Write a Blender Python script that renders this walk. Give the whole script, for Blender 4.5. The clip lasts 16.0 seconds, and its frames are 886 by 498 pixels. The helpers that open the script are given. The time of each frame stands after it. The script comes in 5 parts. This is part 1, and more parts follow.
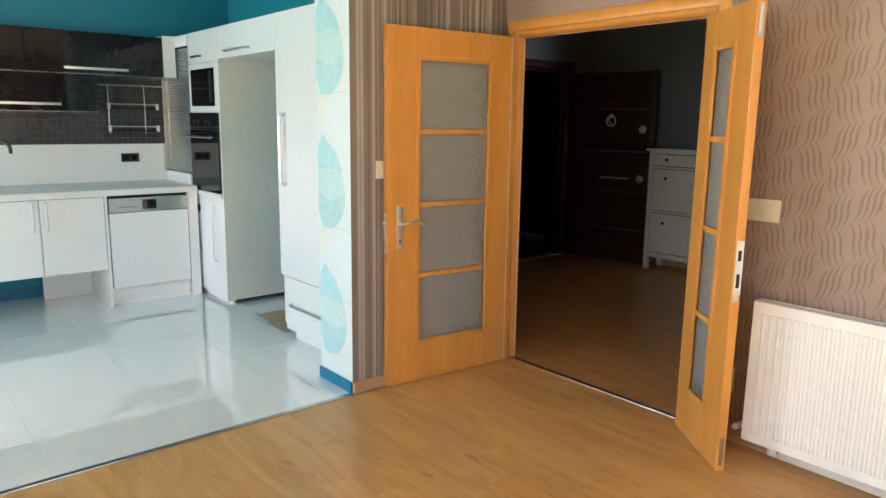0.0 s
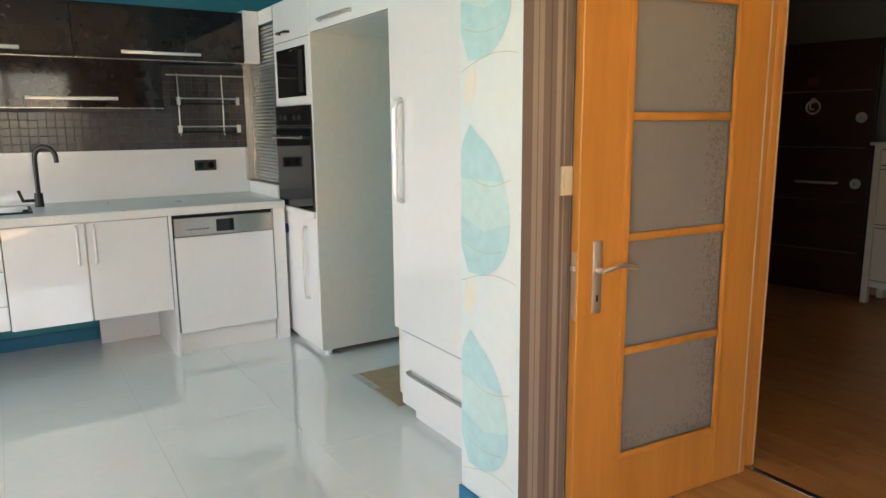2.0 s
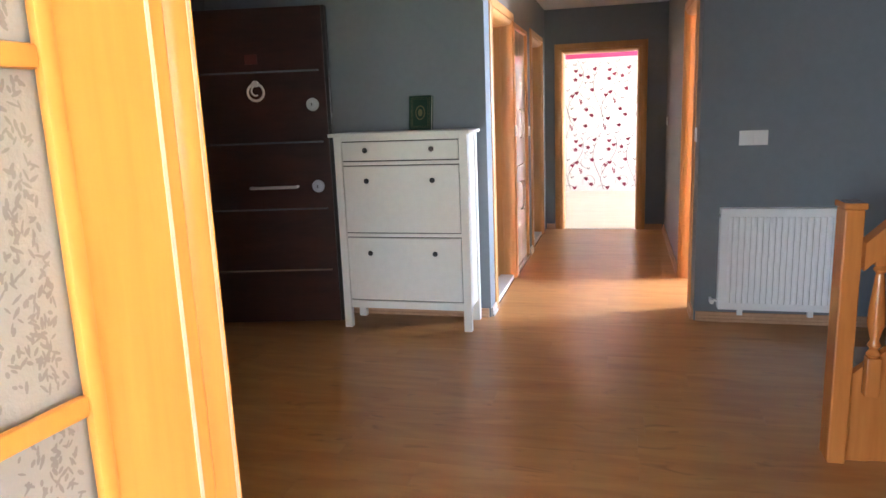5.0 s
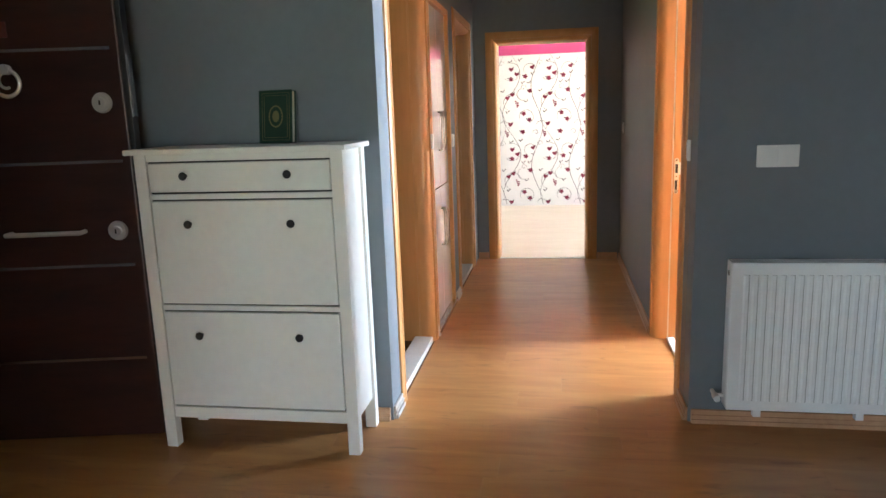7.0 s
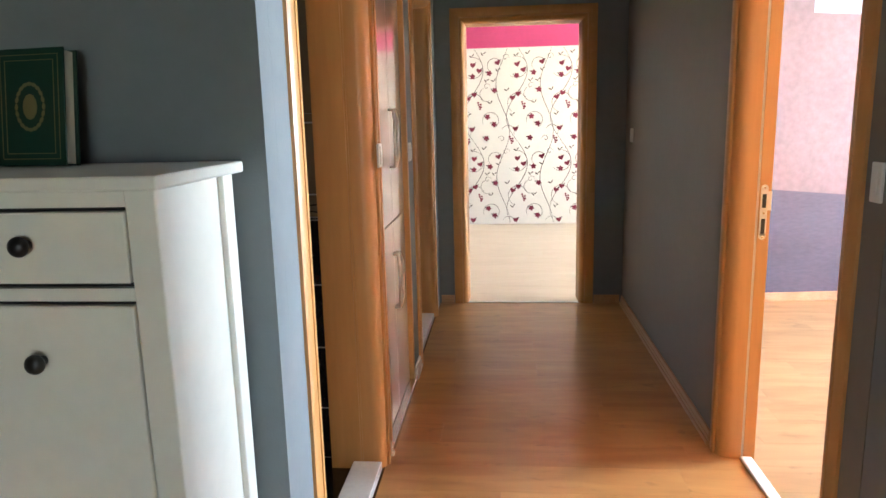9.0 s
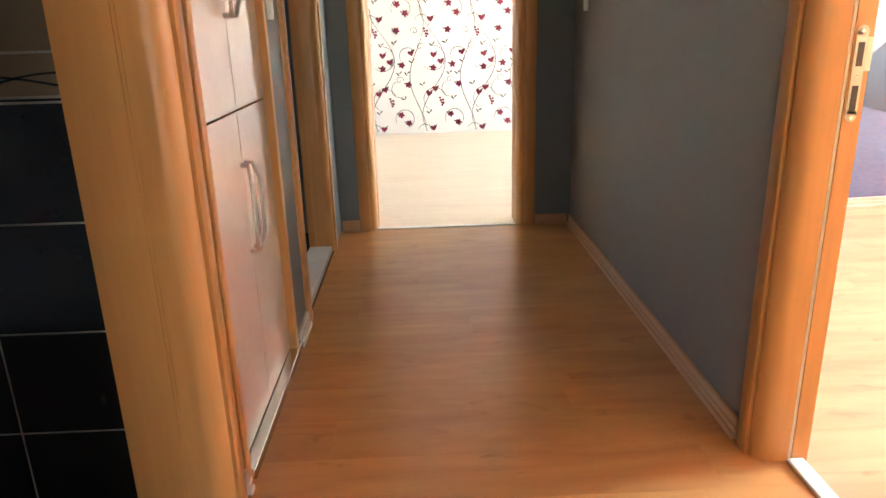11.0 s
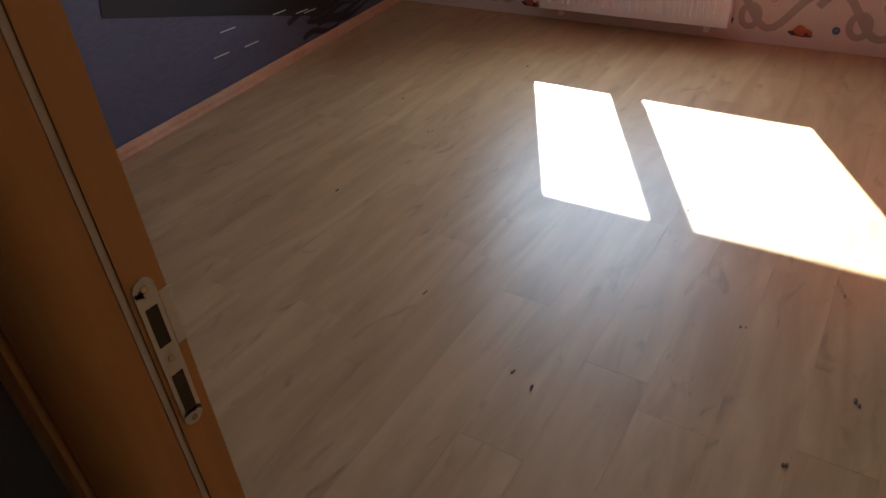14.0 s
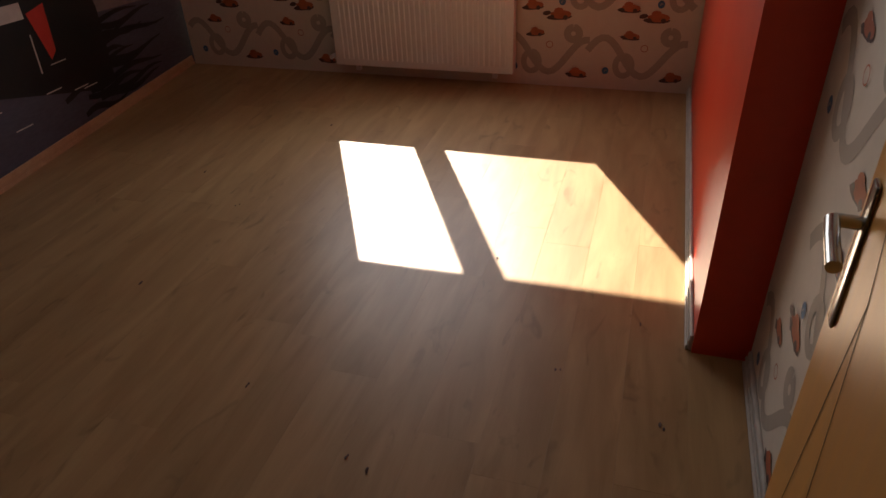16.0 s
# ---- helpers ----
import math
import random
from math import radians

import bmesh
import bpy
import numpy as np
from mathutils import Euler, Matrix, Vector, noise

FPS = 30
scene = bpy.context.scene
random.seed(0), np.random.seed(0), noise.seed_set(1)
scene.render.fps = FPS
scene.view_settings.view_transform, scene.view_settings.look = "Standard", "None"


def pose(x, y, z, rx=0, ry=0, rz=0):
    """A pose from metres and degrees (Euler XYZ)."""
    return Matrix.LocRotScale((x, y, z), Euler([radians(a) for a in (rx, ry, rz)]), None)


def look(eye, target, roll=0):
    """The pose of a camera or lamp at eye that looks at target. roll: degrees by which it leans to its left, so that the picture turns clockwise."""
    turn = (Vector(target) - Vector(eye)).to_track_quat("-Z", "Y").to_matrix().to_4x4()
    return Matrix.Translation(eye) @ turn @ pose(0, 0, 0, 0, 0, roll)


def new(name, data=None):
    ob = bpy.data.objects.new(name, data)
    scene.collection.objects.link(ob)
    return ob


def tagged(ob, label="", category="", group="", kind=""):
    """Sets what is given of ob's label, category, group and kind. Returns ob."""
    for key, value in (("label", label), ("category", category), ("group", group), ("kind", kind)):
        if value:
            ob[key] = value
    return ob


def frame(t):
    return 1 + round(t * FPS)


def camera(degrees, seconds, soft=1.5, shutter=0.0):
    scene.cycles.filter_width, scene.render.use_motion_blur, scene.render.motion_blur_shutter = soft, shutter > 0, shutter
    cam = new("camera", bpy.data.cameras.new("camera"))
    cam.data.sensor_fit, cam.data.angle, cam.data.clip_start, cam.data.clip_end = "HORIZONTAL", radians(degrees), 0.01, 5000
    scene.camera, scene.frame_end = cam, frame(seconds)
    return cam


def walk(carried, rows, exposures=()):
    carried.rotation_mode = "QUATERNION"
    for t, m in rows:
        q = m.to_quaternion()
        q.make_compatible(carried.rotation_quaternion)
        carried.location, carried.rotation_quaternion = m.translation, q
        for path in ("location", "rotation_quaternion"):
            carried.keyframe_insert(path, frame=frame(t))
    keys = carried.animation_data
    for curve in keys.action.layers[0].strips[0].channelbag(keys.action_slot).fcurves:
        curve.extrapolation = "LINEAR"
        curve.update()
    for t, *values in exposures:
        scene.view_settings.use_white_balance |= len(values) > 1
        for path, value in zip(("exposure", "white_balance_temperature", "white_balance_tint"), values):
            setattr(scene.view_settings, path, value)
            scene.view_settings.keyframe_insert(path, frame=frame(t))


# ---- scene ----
cam = camera(65.5, 16.0)
PATH = [
    (0, (0.935, -0.485, 1.499), (-0.568, 0.784, 1.137), 0.8),
    (0.5, (0.551, -0.351, 1.482), (-1.043, 0.802, 1.121), 0.5),
    (1, (0.206, -0.184, 1.436), (-1.441, 0.893, 1.079), 0.1),
    (1.5, (-0.167, -0.02, 1.422), (-1.831, 1.032, 1.064), -0.2),
    (2, (-0.481, 0.119, 1.425), (-2.14, 1.177, 1.069), -0.5),
    (2.5, (-0.732, 0.344, 1.408), (-2.302, 1.53, 1.052), -0.8),
    (3, (-0.986, 0.59, 1.412), (-2.388, 1.971, 1.053), -1.1),
    (3.5, (-1.207, 0.792, 1.417), (-2.409, 2.347, 1.049), -1.3),
    (4, (-1.34, 1.061, 1.378), (-2.255, 2.8, 1.005), -1.8),
    (4.5, (-1.374, 1.37, 1.38), (-2.036, 3.218, 0.998), -2.2),
    (5, (-1.434, 1.723, 1.369), (-1.935, 3.62, 0.98), -2.2),
    (7.5, (-1.601, 3.669, 1.356), (-1.905, 5.608, 0.972), -1.8),
    (8, (-1.687, 4.043, 1.347), (-1.951, 5.988, 0.966), -1.5),
    (10.5, (-1.866, 5.681, 1.267), (-1.891, 7.645, 0.89), -1.7),
    (11, (-1.814, 5.875, 1.089), (-1.76, 7.778, 0.475), -1.6),
    (11.5, (-1.793, 6.114, 1.021), (-1.569, 7.843, 0.041), -0.9),
    (12, (-1.679, 6.355, 1.085), (-1.181, 7.95, -0.014), -1.2),
    (12.5, (-1.468, 6.611, 1.157), (-0.706, 8.063, 0.013), -3.1),
    (13, (-1.342, 6.704, 1.258), (-0.409, 8.038, 0.095), -2.4),
    (13.5, (-1.232, 6.823, 1.346), (-0.041, 7.933, 0.185), -2.7),
    (14, (-1.149, 6.821, 1.455), (0.199, 7.742, 0.299), -4.2),
    (14.5, (-1.081, 6.784, 1.539), (0.344, 7.576, 0.381), -4.4),
    (15, (-1.047, 6.746, 1.571), (0.442, 7.418, 0.418), -3.8),
    (15.5, (-1.003, 6.756, 1.503), (0.529, 7.33, 0.352), -2.9),
    (16, (-1.041, 6.779, 1.56), (0.547, 7.295, 0.459), -2.8),
]
walk(cam, [(t, look(e, g, r)) for t, e, g, r in PATH], [
    (0.0, 3.9, 6000, 8), (1.0, 3.77, 6400, 13), (2.0, 3.62, 6700, 16), (3.0, 3.72, 6700, 16), (3.5, 3.92, 6550, 16), (4.0, 4.62, 6350, 15), (4.5, 5.25, 6100, 15), (5.0, 5.9, 5700, 13), (7.5, 5.4, 5650, 4), (8.0, 5.3, 5650, 3),
    (10.5, 5.3, 6150, 5), (11.0, 5.6, 5900, 1), (11.5, 5.75, 5250, -7), (12.0, 5.75, 5250, -8), (12.5, 4.75, 4700, -13),
    (13.0, 3.75, 4700, -10), (13.5, 2.7, 4900, -7), (14.0, 1.7, 5400, 1), (14.5, 1.0, 6300, 11), (15.0, 0.65, 6800, 15), (16.0, 0.5, 7300, 17)])

# ---- light ----
SUN_TO = Vector((-1.14, -0.5985, -1.0)).normalized()
world = bpy.data.worlds.new("sky")
scene.world = world
world.use_nodes = True
wn = world.node_tree
sky = wn.nodes.new("ShaderNodeTexSky")
sky.sky_type, sky.sun_disc = "NISHITA", False
sky.sun_elevation = math.asin(-SUN_TO.z)
sky.sun_rotation = math.atan2(-SUN_TO.x, -SUN_TO.y)
wn.links.new(sky.outputs[0], wn.nodes["Background"].inputs[0])
wn.nodes["Background"].inputs[1].default_value = 0.05
sun = new("sun", bpy.data.lights.new("sun", "SUN"))
sun.data.energy, sun.data.angle, sun.data.color = 10.0, radians(0.53), (1.0, 0.93, 0.82)
sun.rotation_mode = "QUATERNION"
sun.rotation_quaternion = SUN_TO.to_track_quat("-Z", "Y")


def window_light(x, y, z, w, h, aim, watts, color=(0.86, 0.93, 1.0), spread=180):
    """Daylight that enters through a window's opening."""
    ob = new("window_daylight", bpy.data.lights.new("window_daylight", "AREA"))
    ob.data.shape, ob.data.size, ob.data.size_y, ob.data.energy, ob.data.color = "RECTANGLE", w, h, watts, color
    ob.data.spread = radians(spread)
    ob.matrix_world = look((x, y, z), (x + aim[0], y + aim[1], z + aim[2]))
    return ob


window_light(-3.9, -3.44, 1.55, 2.2, 1.4, (0, 1, 0), 6.8, (1.0, 0.97, 0.94))
window_light(0.6, -3.44, 1.25, 2.6, 2.0, (0, 1, 0), 3.4, (1.0, 0.97, 0.94))
window_light(3.19, 0.33, 1.6, 1.7, 1.3, (-1, 0, 0), 0.7, (1.0, 0.96, 0.92))
window_light(3.0, 8.25, 1.43, 1.4, 1.0, (-1, -0.40, -0.10), 10.0, (0.76, 0.88, 1.0), 150)
window_light(3.155, 11.6, 1.5, 2.0, 1.3, (-1, 0, 0), 2.3, (1.0, 0.96, 0.9))

# ---- materials ----


def mat(name, color, rough=0.5, metal=0.0, vary=0.12, scale=6.0, bump=0.0, bump_scale=60.0, coat=0.0, stretch=(1, 1, 1), spec=0.5, piece=0.0):
    """A painted or plain surface with broad stains and fine grain."""
    m = bpy.data.materials.new(name)
    m.use_nodes = True
    nt = m.node_tree
    b = nt.nodes["Principled BSDF"]
    geo = nt.nodes.new("ShaderNodeNewGeometry")
    mp = nt.nodes.new("ShaderNodeMapping")
    mp.inputs["Scale"].default_value = stretch
    nt.links.new(geo.outputs["Position"], mp.inputs[0])
    n1, n2 = nt.nodes.new("ShaderNodeTexNoise"), nt.nodes.new("ShaderNodeTexNoise")
    n1.inputs["Scale"].default_value, n1.inputs["Detail"].default_value = scale * 0.25, 3
    n2.inputs["Scale"].default_value, n2.inputs["Detail"].default_value = scale * 4, 5
    mix = nt.nodes.new("ShaderNodeMath")
    mix.operation = "ADD"
    for n in (n1, n2):
        nt.links.new(mp.outputs[0], n.inputs["Vector"])
    nt.links.new(n1.outputs["Fac"], mix.inputs[0])
    nt.links.new(n2.outputs["Fac"], mix.inputs[1])
    last = mix.outputs[0]
    if piece:
        oi = nt.nodes.new("ShaderNodeObjectInfo")
        ad = nt.nodes.new("ShaderNodeMath")
        ad.operation = "MULTIPLY_ADD"
        nt.links.new(oi.outputs["Random"], ad.inputs[0])
        ad.inputs[1].default_value = piece
        nt.links.new(last, ad.inputs[2])
        last = ad.outputs[0]
    ramp = nt.nodes.new("ShaderNodeValToRGB")
    ramp.color_ramp.elements[0].position, ramp.color_ramp.elements[1].position = 0.35, 0.68
    lo = [c * (1 - vary) for c in color]
    hi = [min(1, c * (1 + vary)) for c in color]
    ramp.color_ramp.elements[0].color, ramp.color_ramp.elements[1].color = (*lo, 1), (*hi, 1)
    half = nt.nodes.new("ShaderNodeMath")
    half.operation, half.inputs[1].default_value = "MULTIPLY", 0.5
    nt.links.new(last, half.inputs[0])
    nt.links.new(half.outputs[0], ramp.inputs[0])
    nt.links.new(ramp.outputs[0], b.inputs["Base Color"])
    rr = nt.nodes.new("ShaderNodeMapRange")
    rr.inputs["To Min"].default_value, rr.inputs["To Max"].default_value = max(0, rough * 0.8), min(1, rough * 1.2)
    nt.links.new(n1.outputs["Fac"], rr.inputs["Value"])
    nt.links.new(rr.outputs[0], b.inputs["Roughness"])
    b.inputs["Metallic"].default_value, b.inputs["Coat Weight"].default_value = metal, coat
    b.inputs["Coat Roughness"].default_value, b.inputs["Specular IOR Level"].default_value = 0.03, spec
    if bump:
        n3 = nt.nodes.new("ShaderNodeTexNoise")
        n3.inputs["Scale"].default_value, n3.inputs["Detail"].default_value = bump_scale, 4
        nt.links.new(mp.outputs[0], n3.inputs["Vector"])
        bp = nt.nodes.new("ShaderNodeBump")
        bp.inputs["Strength"].default_value, bp.inputs["Distance"].default_value = bump, 0.004
        nt.links.new(n3.outputs["Fac"], bp.inputs["Height"])
        nt.links.new(bp.outputs[0], b.inputs["Normal"])
    return m


def wood(name, dark, light, axis, rough=0.3, grain=1.0, piece=0.35, bump=0.05, coat=0.0, contrast=1.0):
    """Wood or laminate with its grain along one axis of the world."""
    m = bpy.data.materials.new(name)
    m.use_nodes = True
    nt = m.node_tree
    b = nt.nodes["Principled BSDF"]
    geo = nt.nodes.new("ShaderNodeNewGeometry")
    oi = nt.nodes.new("ShaderNodeObjectInfo")
    off = nt.nodes.new("ShaderNodeVectorMath")
    off.operation = "MULTIPLY_ADD"
    nt.links.new(oi.outputs["Random"], off.inputs[0])
    off.inputs[1].default_value = (7.3, 5.1, 3.7) if piece else (0.0, 0.0, 0.0)
    nt.links.new(geo.outputs["Position"], off.inputs[2])
    mp = nt.nodes.new("ShaderNodeMapping")
    mp.inputs["Scale"].default_value = [1.2 * grain if a == axis else 14 * grain for a in range(3)]
    nt.links.new(off.outputs[0], mp.inputs[0])
    n1, n2 = nt.nodes.new("ShaderNodeTexNoise"), nt.nodes.new("ShaderNodeTexNoise")
    n1.inputs["Scale"].default_value, n1.inputs["Detail"].default_value, n1.inputs["Distortion"].default_value = 0.6, 4, 0.6
    n2.inputs["Scale"].default_value, n2.inputs["Detail"].default_value, n2.inputs["Roughness"].default_value = 4.0, 6, 0.55
    for n in (n1, n2):
        nt.links.new(mp.outputs[0], n.inputs["Vector"])
    add = nt.nodes.new("ShaderNodeMix")
    add.inputs[0].default_value = 0.4
    nt.links.new(n1.outputs["Fac"], add.inputs[2])
    nt.links.new(n2.outputs["Fac"], add.inputs[3])
    sh = nt.nodes.new("ShaderNodeMath")
    sh.operation = "MULTIPLY_ADD"
    nt.links.new(oi.outputs["Random"], sh.inputs[0])
    sh.inputs[1].default_value = piece * 0.3
    nt.links.new(add.outputs[0], sh.inputs[2])
    ramp = nt.nodes.new("ShaderNodeValToRGB")
    ramp.color_ramp.elements[0].position, ramp.color_ramp.elements[1].position = 0.5 - 0.2 / contrast, 0.55 + 0.2 / contrast
    ramp.color_ramp.elements[0].color, ramp.color_ramp.elements[1].color = (*dark, 1), (*light, 1)
    nt.links.new(sh.outputs[0], ramp.inputs[0])
    nt.links.new(ramp.outputs[0], b.inputs["Base Color"])
    rr = nt.nodes.new("ShaderNodeMapRange")
    rr.inputs["To Min"].default_value, rr.inputs["To Max"].default_value = rough * 0.85, rough * 1.2
    nt.links.new(n2.outputs["Fac"], rr.inputs["Value"])
    nt.links.new(rr.outputs[0], b.inputs["Roughness"])
    b.inputs["Coat Weight"].default_value = coat
    if bump:
        bp = nt.nodes.new("ShaderNodeBump")
        bp.inputs["Strength"].default_value, bp.inputs["Distance"].default_value = bump, 0.002
        nt.links.new(n2.outputs["Fac"], bp.inputs["Height"])
        nt.links.new(bp.outputs[0], b.inputs["Normal"])
    return m


def laminate(name, dark, light, rough=0.33, knot=0.45):
    """Printed oak boards along x: each board has its own stretch of grain, tone, fibres and a few knots."""
    m = bpy.data.materials.new(name)
    m.use_nodes = True
    nt = m.node_tree
    b = nt.nodes["Principled BSDF"]
    geo, oi, off = (nt.nodes.new(k) for k in ("ShaderNodeNewGeometry", "ShaderNodeObjectInfo", "ShaderNodeVectorMath"))
    off.operation = "MULTIPLY_ADD"
    off.inputs[1].default_value = (17.3, 11.1, 3.7)
    nt.links.new(oi.outputs["Random"], off.inputs[0])
    nt.links.new(geo.outputs["Position"], off.inputs[2])

    def noise(stretch, scale, detail, distortion, roughness=0.5):
        mp, n = nt.nodes.new("ShaderNodeMapping"), nt.nodes.new("ShaderNodeTexNoise")
        mp.inputs["Scale"].default_value = stretch
        n.inputs["Scale"].default_value, n.inputs["Detail"].default_value = scale, detail
        n.inputs["Distortion"].default_value, n.inputs["Roughness"].default_value = distortion, roughness
        nt.links.new(off.outputs[0], mp.inputs[0])
        nt.links.new(mp.outputs[0], n.inputs["Vector"])
        return n.outputs["Fac"]

    def madd(x, k, y):
        n = nt.nodes.new("ShaderNodeMath")
        n.operation, n.inputs[1].default_value = "MULTIPLY_ADD", k
        nt.links.new(x, n.inputs[0])
        if isinstance(y, float):
            n.inputs[2].default_value = y
        else:
            nt.links.new(y, n.inputs[2])
        return n.outputs[0]

    band = noise((1.0, 6.0, 6.0), 1.7, 4, 1.2, 0.5)
    cloud = noise((1.0, 2.2, 2.2), 1.6, 3, 0.4)
    fibre = noise((1.0, 26.0, 26.0), 9.0, 3, 0.2, 0.65)
    spot = noise((1.0, 2.6, 2.6), 4.2, 2, 1.6)
    tone = madd(band, 0.75, madd(cloud, 0.40, madd(fibre, 0.17, madd(oi.outputs["Random"], 0.06, -0.195))))
    ramp = nt.nodes.new("ShaderNodeValToRGB")
    ramp.color_ramp.elements[0].position, ramp.color_ramp.elements[1].position = 0.23, 0.76
    ramp.color_ramp.elements[0].color, ramp.color_ramp.elements[1].color = (*dark, 1), (*light, 1)
    nt.links.new(tone, ramp.inputs[0])
    kn = nt.nodes.new("ShaderNodeMapRange")
    kn.inputs["From Min"].default_value, kn.inputs["From Max"].default_value = 0.63, 0.76
    kn.inputs["To Min"].default_value, kn.inputs["To Max"].default_value = 0.0, knot
    nt.links.new(spot, kn.inputs["Value"])
    mix = nt.nodes.new("ShaderNodeMix")
    mix.data_type = "RGBA"
    nt.links.new(kn.outputs[0], mix.inputs[0])
    nt.links.new(ramp.outputs[0], mix.inputs[6])
    mix.inputs[7].default_value = (*[c * 0.45 for c in dark], 1)
    nt.links.new(mix.outputs[2], b.inputs["Base Color"])
    rr = nt.nodes.new("ShaderNodeMapRange")
    rr.inputs["To Min"].default_value, rr.inputs["To Max"].default_value = rough * 0.8, rough * 1.25
    nt.links.new(fibre, rr.inputs["Value"])
    nt.links.new(rr.outputs[0], b.inputs["Roughness"])
    bp = nt.nodes.new("ShaderNodeBump")
    bp.inputs["Strength"].default_value, bp.inputs["Distance"].default_value = 0.10, 0.001
    nt.links.new(fibre, bp.inputs["Height"])
    nt.links.new(bp.outputs[0], b.inputs["Normal"])
    return m


def glass(name, color=(1, 1, 1), rough=0.0):
    m = bpy.data.materials.new(name)
    m.use_nodes = True
    b = m.node_tree.nodes["Principled BSDF"]
    nt = m.node_tree
    clear_, gloss, fr, mx = (nt.nodes.new(k) for k in ("ShaderNodeBsdfTransparent", "ShaderNodeBsdfGlossy", "ShaderNodeFresnel", "ShaderNodeMixShader"))
    gloss.inputs["Roughness"].default_value, fr.inputs["IOR"].default_value = rough, 1.45
    clear_.inputs["Color"].default_value = (*color, 1)
    nt.links.new(fr.outputs[0], mx.inputs[0])
    nt.links.new(clear_.outputs[0], mx.inputs[1])
    nt.links.new(gloss.outputs[0], mx.inputs[2])
    nt.links.new(mx.outputs[0], nt.nodes["Material Output"].inputs["Surface"])
    nt.nodes.remove(b)
    return m


FLOOR_LIVING = laminate("oak_laminate_living", (0.40, 0.215, 0.07), (0.64, 0.375, 0.135), 0.32)
FLOOR_HALL = laminate("oak_laminate_hall", (0.39, 0.170, 0.052), (0.60, 0.315, 0.115), 0.30)
FLOOR_KIDS = laminate("oak_laminate_room", (0.31, 0.178, 0.078), (0.49, 0.315, 0.155), 0.37)
JOINT = mat("dark_joint", (0.16, 0.085, 0.04), 0.8)
BEECH = wood("beech_veneer", (0.60, 0.27, 0.055), (0.76, 0.37, 0.085), 2, 0.33, 0.8, 0.0, 0.03)
BEECH_X = wood("beech_veneer_cross", (0.60, 0.27, 0.055), (0.76, 0.37, 0.085), 0, 0.33, 0.8, 0.0, 0.03)
BEECH_Y = wood("beech_veneer_rail", (0.60, 0.27, 0.055), (0.76, 0.37, 0.085), 1, 0.33, 0.8, 0.0, 0.03)
CASING = wood("orange_beech_casing", (0.46, 0.212, 0.062), (0.62, 0.315, 0.105), 2, 0.35, 0.8, 0.0, 0.03)
STAIRWOOD = wood("varnished_stair_wood", (0.36, 0.115, 0.025), (0.56, 0.21, 0.05), 2, 0.22, 0.8, 0.0, 0.04, 0.3)
MAHOGANY = wood("dark_mahogany_door", (0.020, 0.007, 0.005), (0.060, 0.018, 0.012), 0, 0.35, 0.8, 0.0, 0.06)
SKIRT = wood("laminate_skirting", (0.48, 0.26, 0.14), (0.64, 0.40, 0.24), 1, 0.4, 0.8, 0.0)
WHITE_GLOSS = mat("white_gloss_lacquer", (0.86, 0.87, 0.87), 0.12, vary=0.02, coat=0.6)
WHITE_BOARD = mat("cream_white_board", (0.74, 0.71, 0.64), 0.5, vary=0.05)
WHITE_PAINT = mat("white_painted_wood", (0.80, 0.78, 0.73), 0.42, vary=0.04, bump=0.05, bump_scale=150)
RADIATOR = mat("white_radiator_enamel", (0.88, 0.89, 0.89), 0.3, vary=0.03)
STONE = mat("white_stone_counter", (0.80, 0.80, 0.78), 0.3, vary=0.06, scale=20)
TILE = mat("white_polished_tile", (0.84, 0.86, 0.85), 0.05, vary=0.03, coat=1.0, spec=0.9, piece=0.1)
GROUT = mat("grey_grout", (0.48, 0.50, 0.50), 0.8)
TEAL = mat("teal_wall_paint", (0.035, 0.30, 0.40), 0.45, vary=0.06)
TEAL_DARK = mat("deep_teal_skirting", (0.02, 0.19, 0.34), 0.4, vary=0.06)
BLACK_GLOSS = mat("black_gloss_lacquer", (0.010, 0.009, 0.010), 0.06, vary=0.1, spec=0.35)
BLACK_GLASS = mat("black_appliance_glass", (0.006, 0.006, 0.007), 0.05, vary=0.1)
BLACK_MATTE = mat("black_matte_metal", (0.015, 0.015, 0.015), 0.4, vary=0.1)
# near-black colour stands in for the shade of closed-off spaces
UNLIT_BLACK = mat("unlit_space_black", (0.01, 0.01, 0.011), 0.7)
STEEL = mat("brushed_steel", (0.55, 0.55, 0.53), 0.25, 1.0, vary=0.05, stretch=(1, 1, 20))
CHROME = mat("chrome", (0.78, 0.78, 0.77), 0.33, 0.8, vary=0.03)
SATIN = mat("satin_nickel", (0.80, 0.79, 0.77), 0.36, 0.9, vary=0.05)
MOSAIC = mat("dark_glass_mosaic", (0.045, 0.042, 0.045), 0.18, vary=0.3, piece=0.8)
MOSAIC_GROUT = mat("grey_mosaic_grout", (0.10, 0.10, 0.10), 0.8)
SHUTTER = mat("grey_shutter_slat", (0.36, 0.40, 0.40), 0.22, 0.6, vary=0.08)
HALL_GREY = mat("slate_grey_wall_paint", (0.175, 0.195, 0.215), 0.55, vary=0.05, bump=0.12, bump_scale=220)
CORR_TAUPE = mat("warm_grey_wall_paint", (0.20, 0.185, 0.17), 0.55, vary=0.05, bump=0.12, bump_scale=220)
CEIL = mat("white_ceiling_paint", (0.78, 0.78, 0.77), 0.8, vary=0.03)
TAUPE_WP = mat("taupe_wallpaper", (0.355, 0.265, 0.225), 0.6, vary=0.05, bump=0.1, bump_scale=300)
TAUPE_WAVE = mat("taupe_wallpaper_wave", (0.255, 0.183, 0.155), 0.45, vary=0.06)
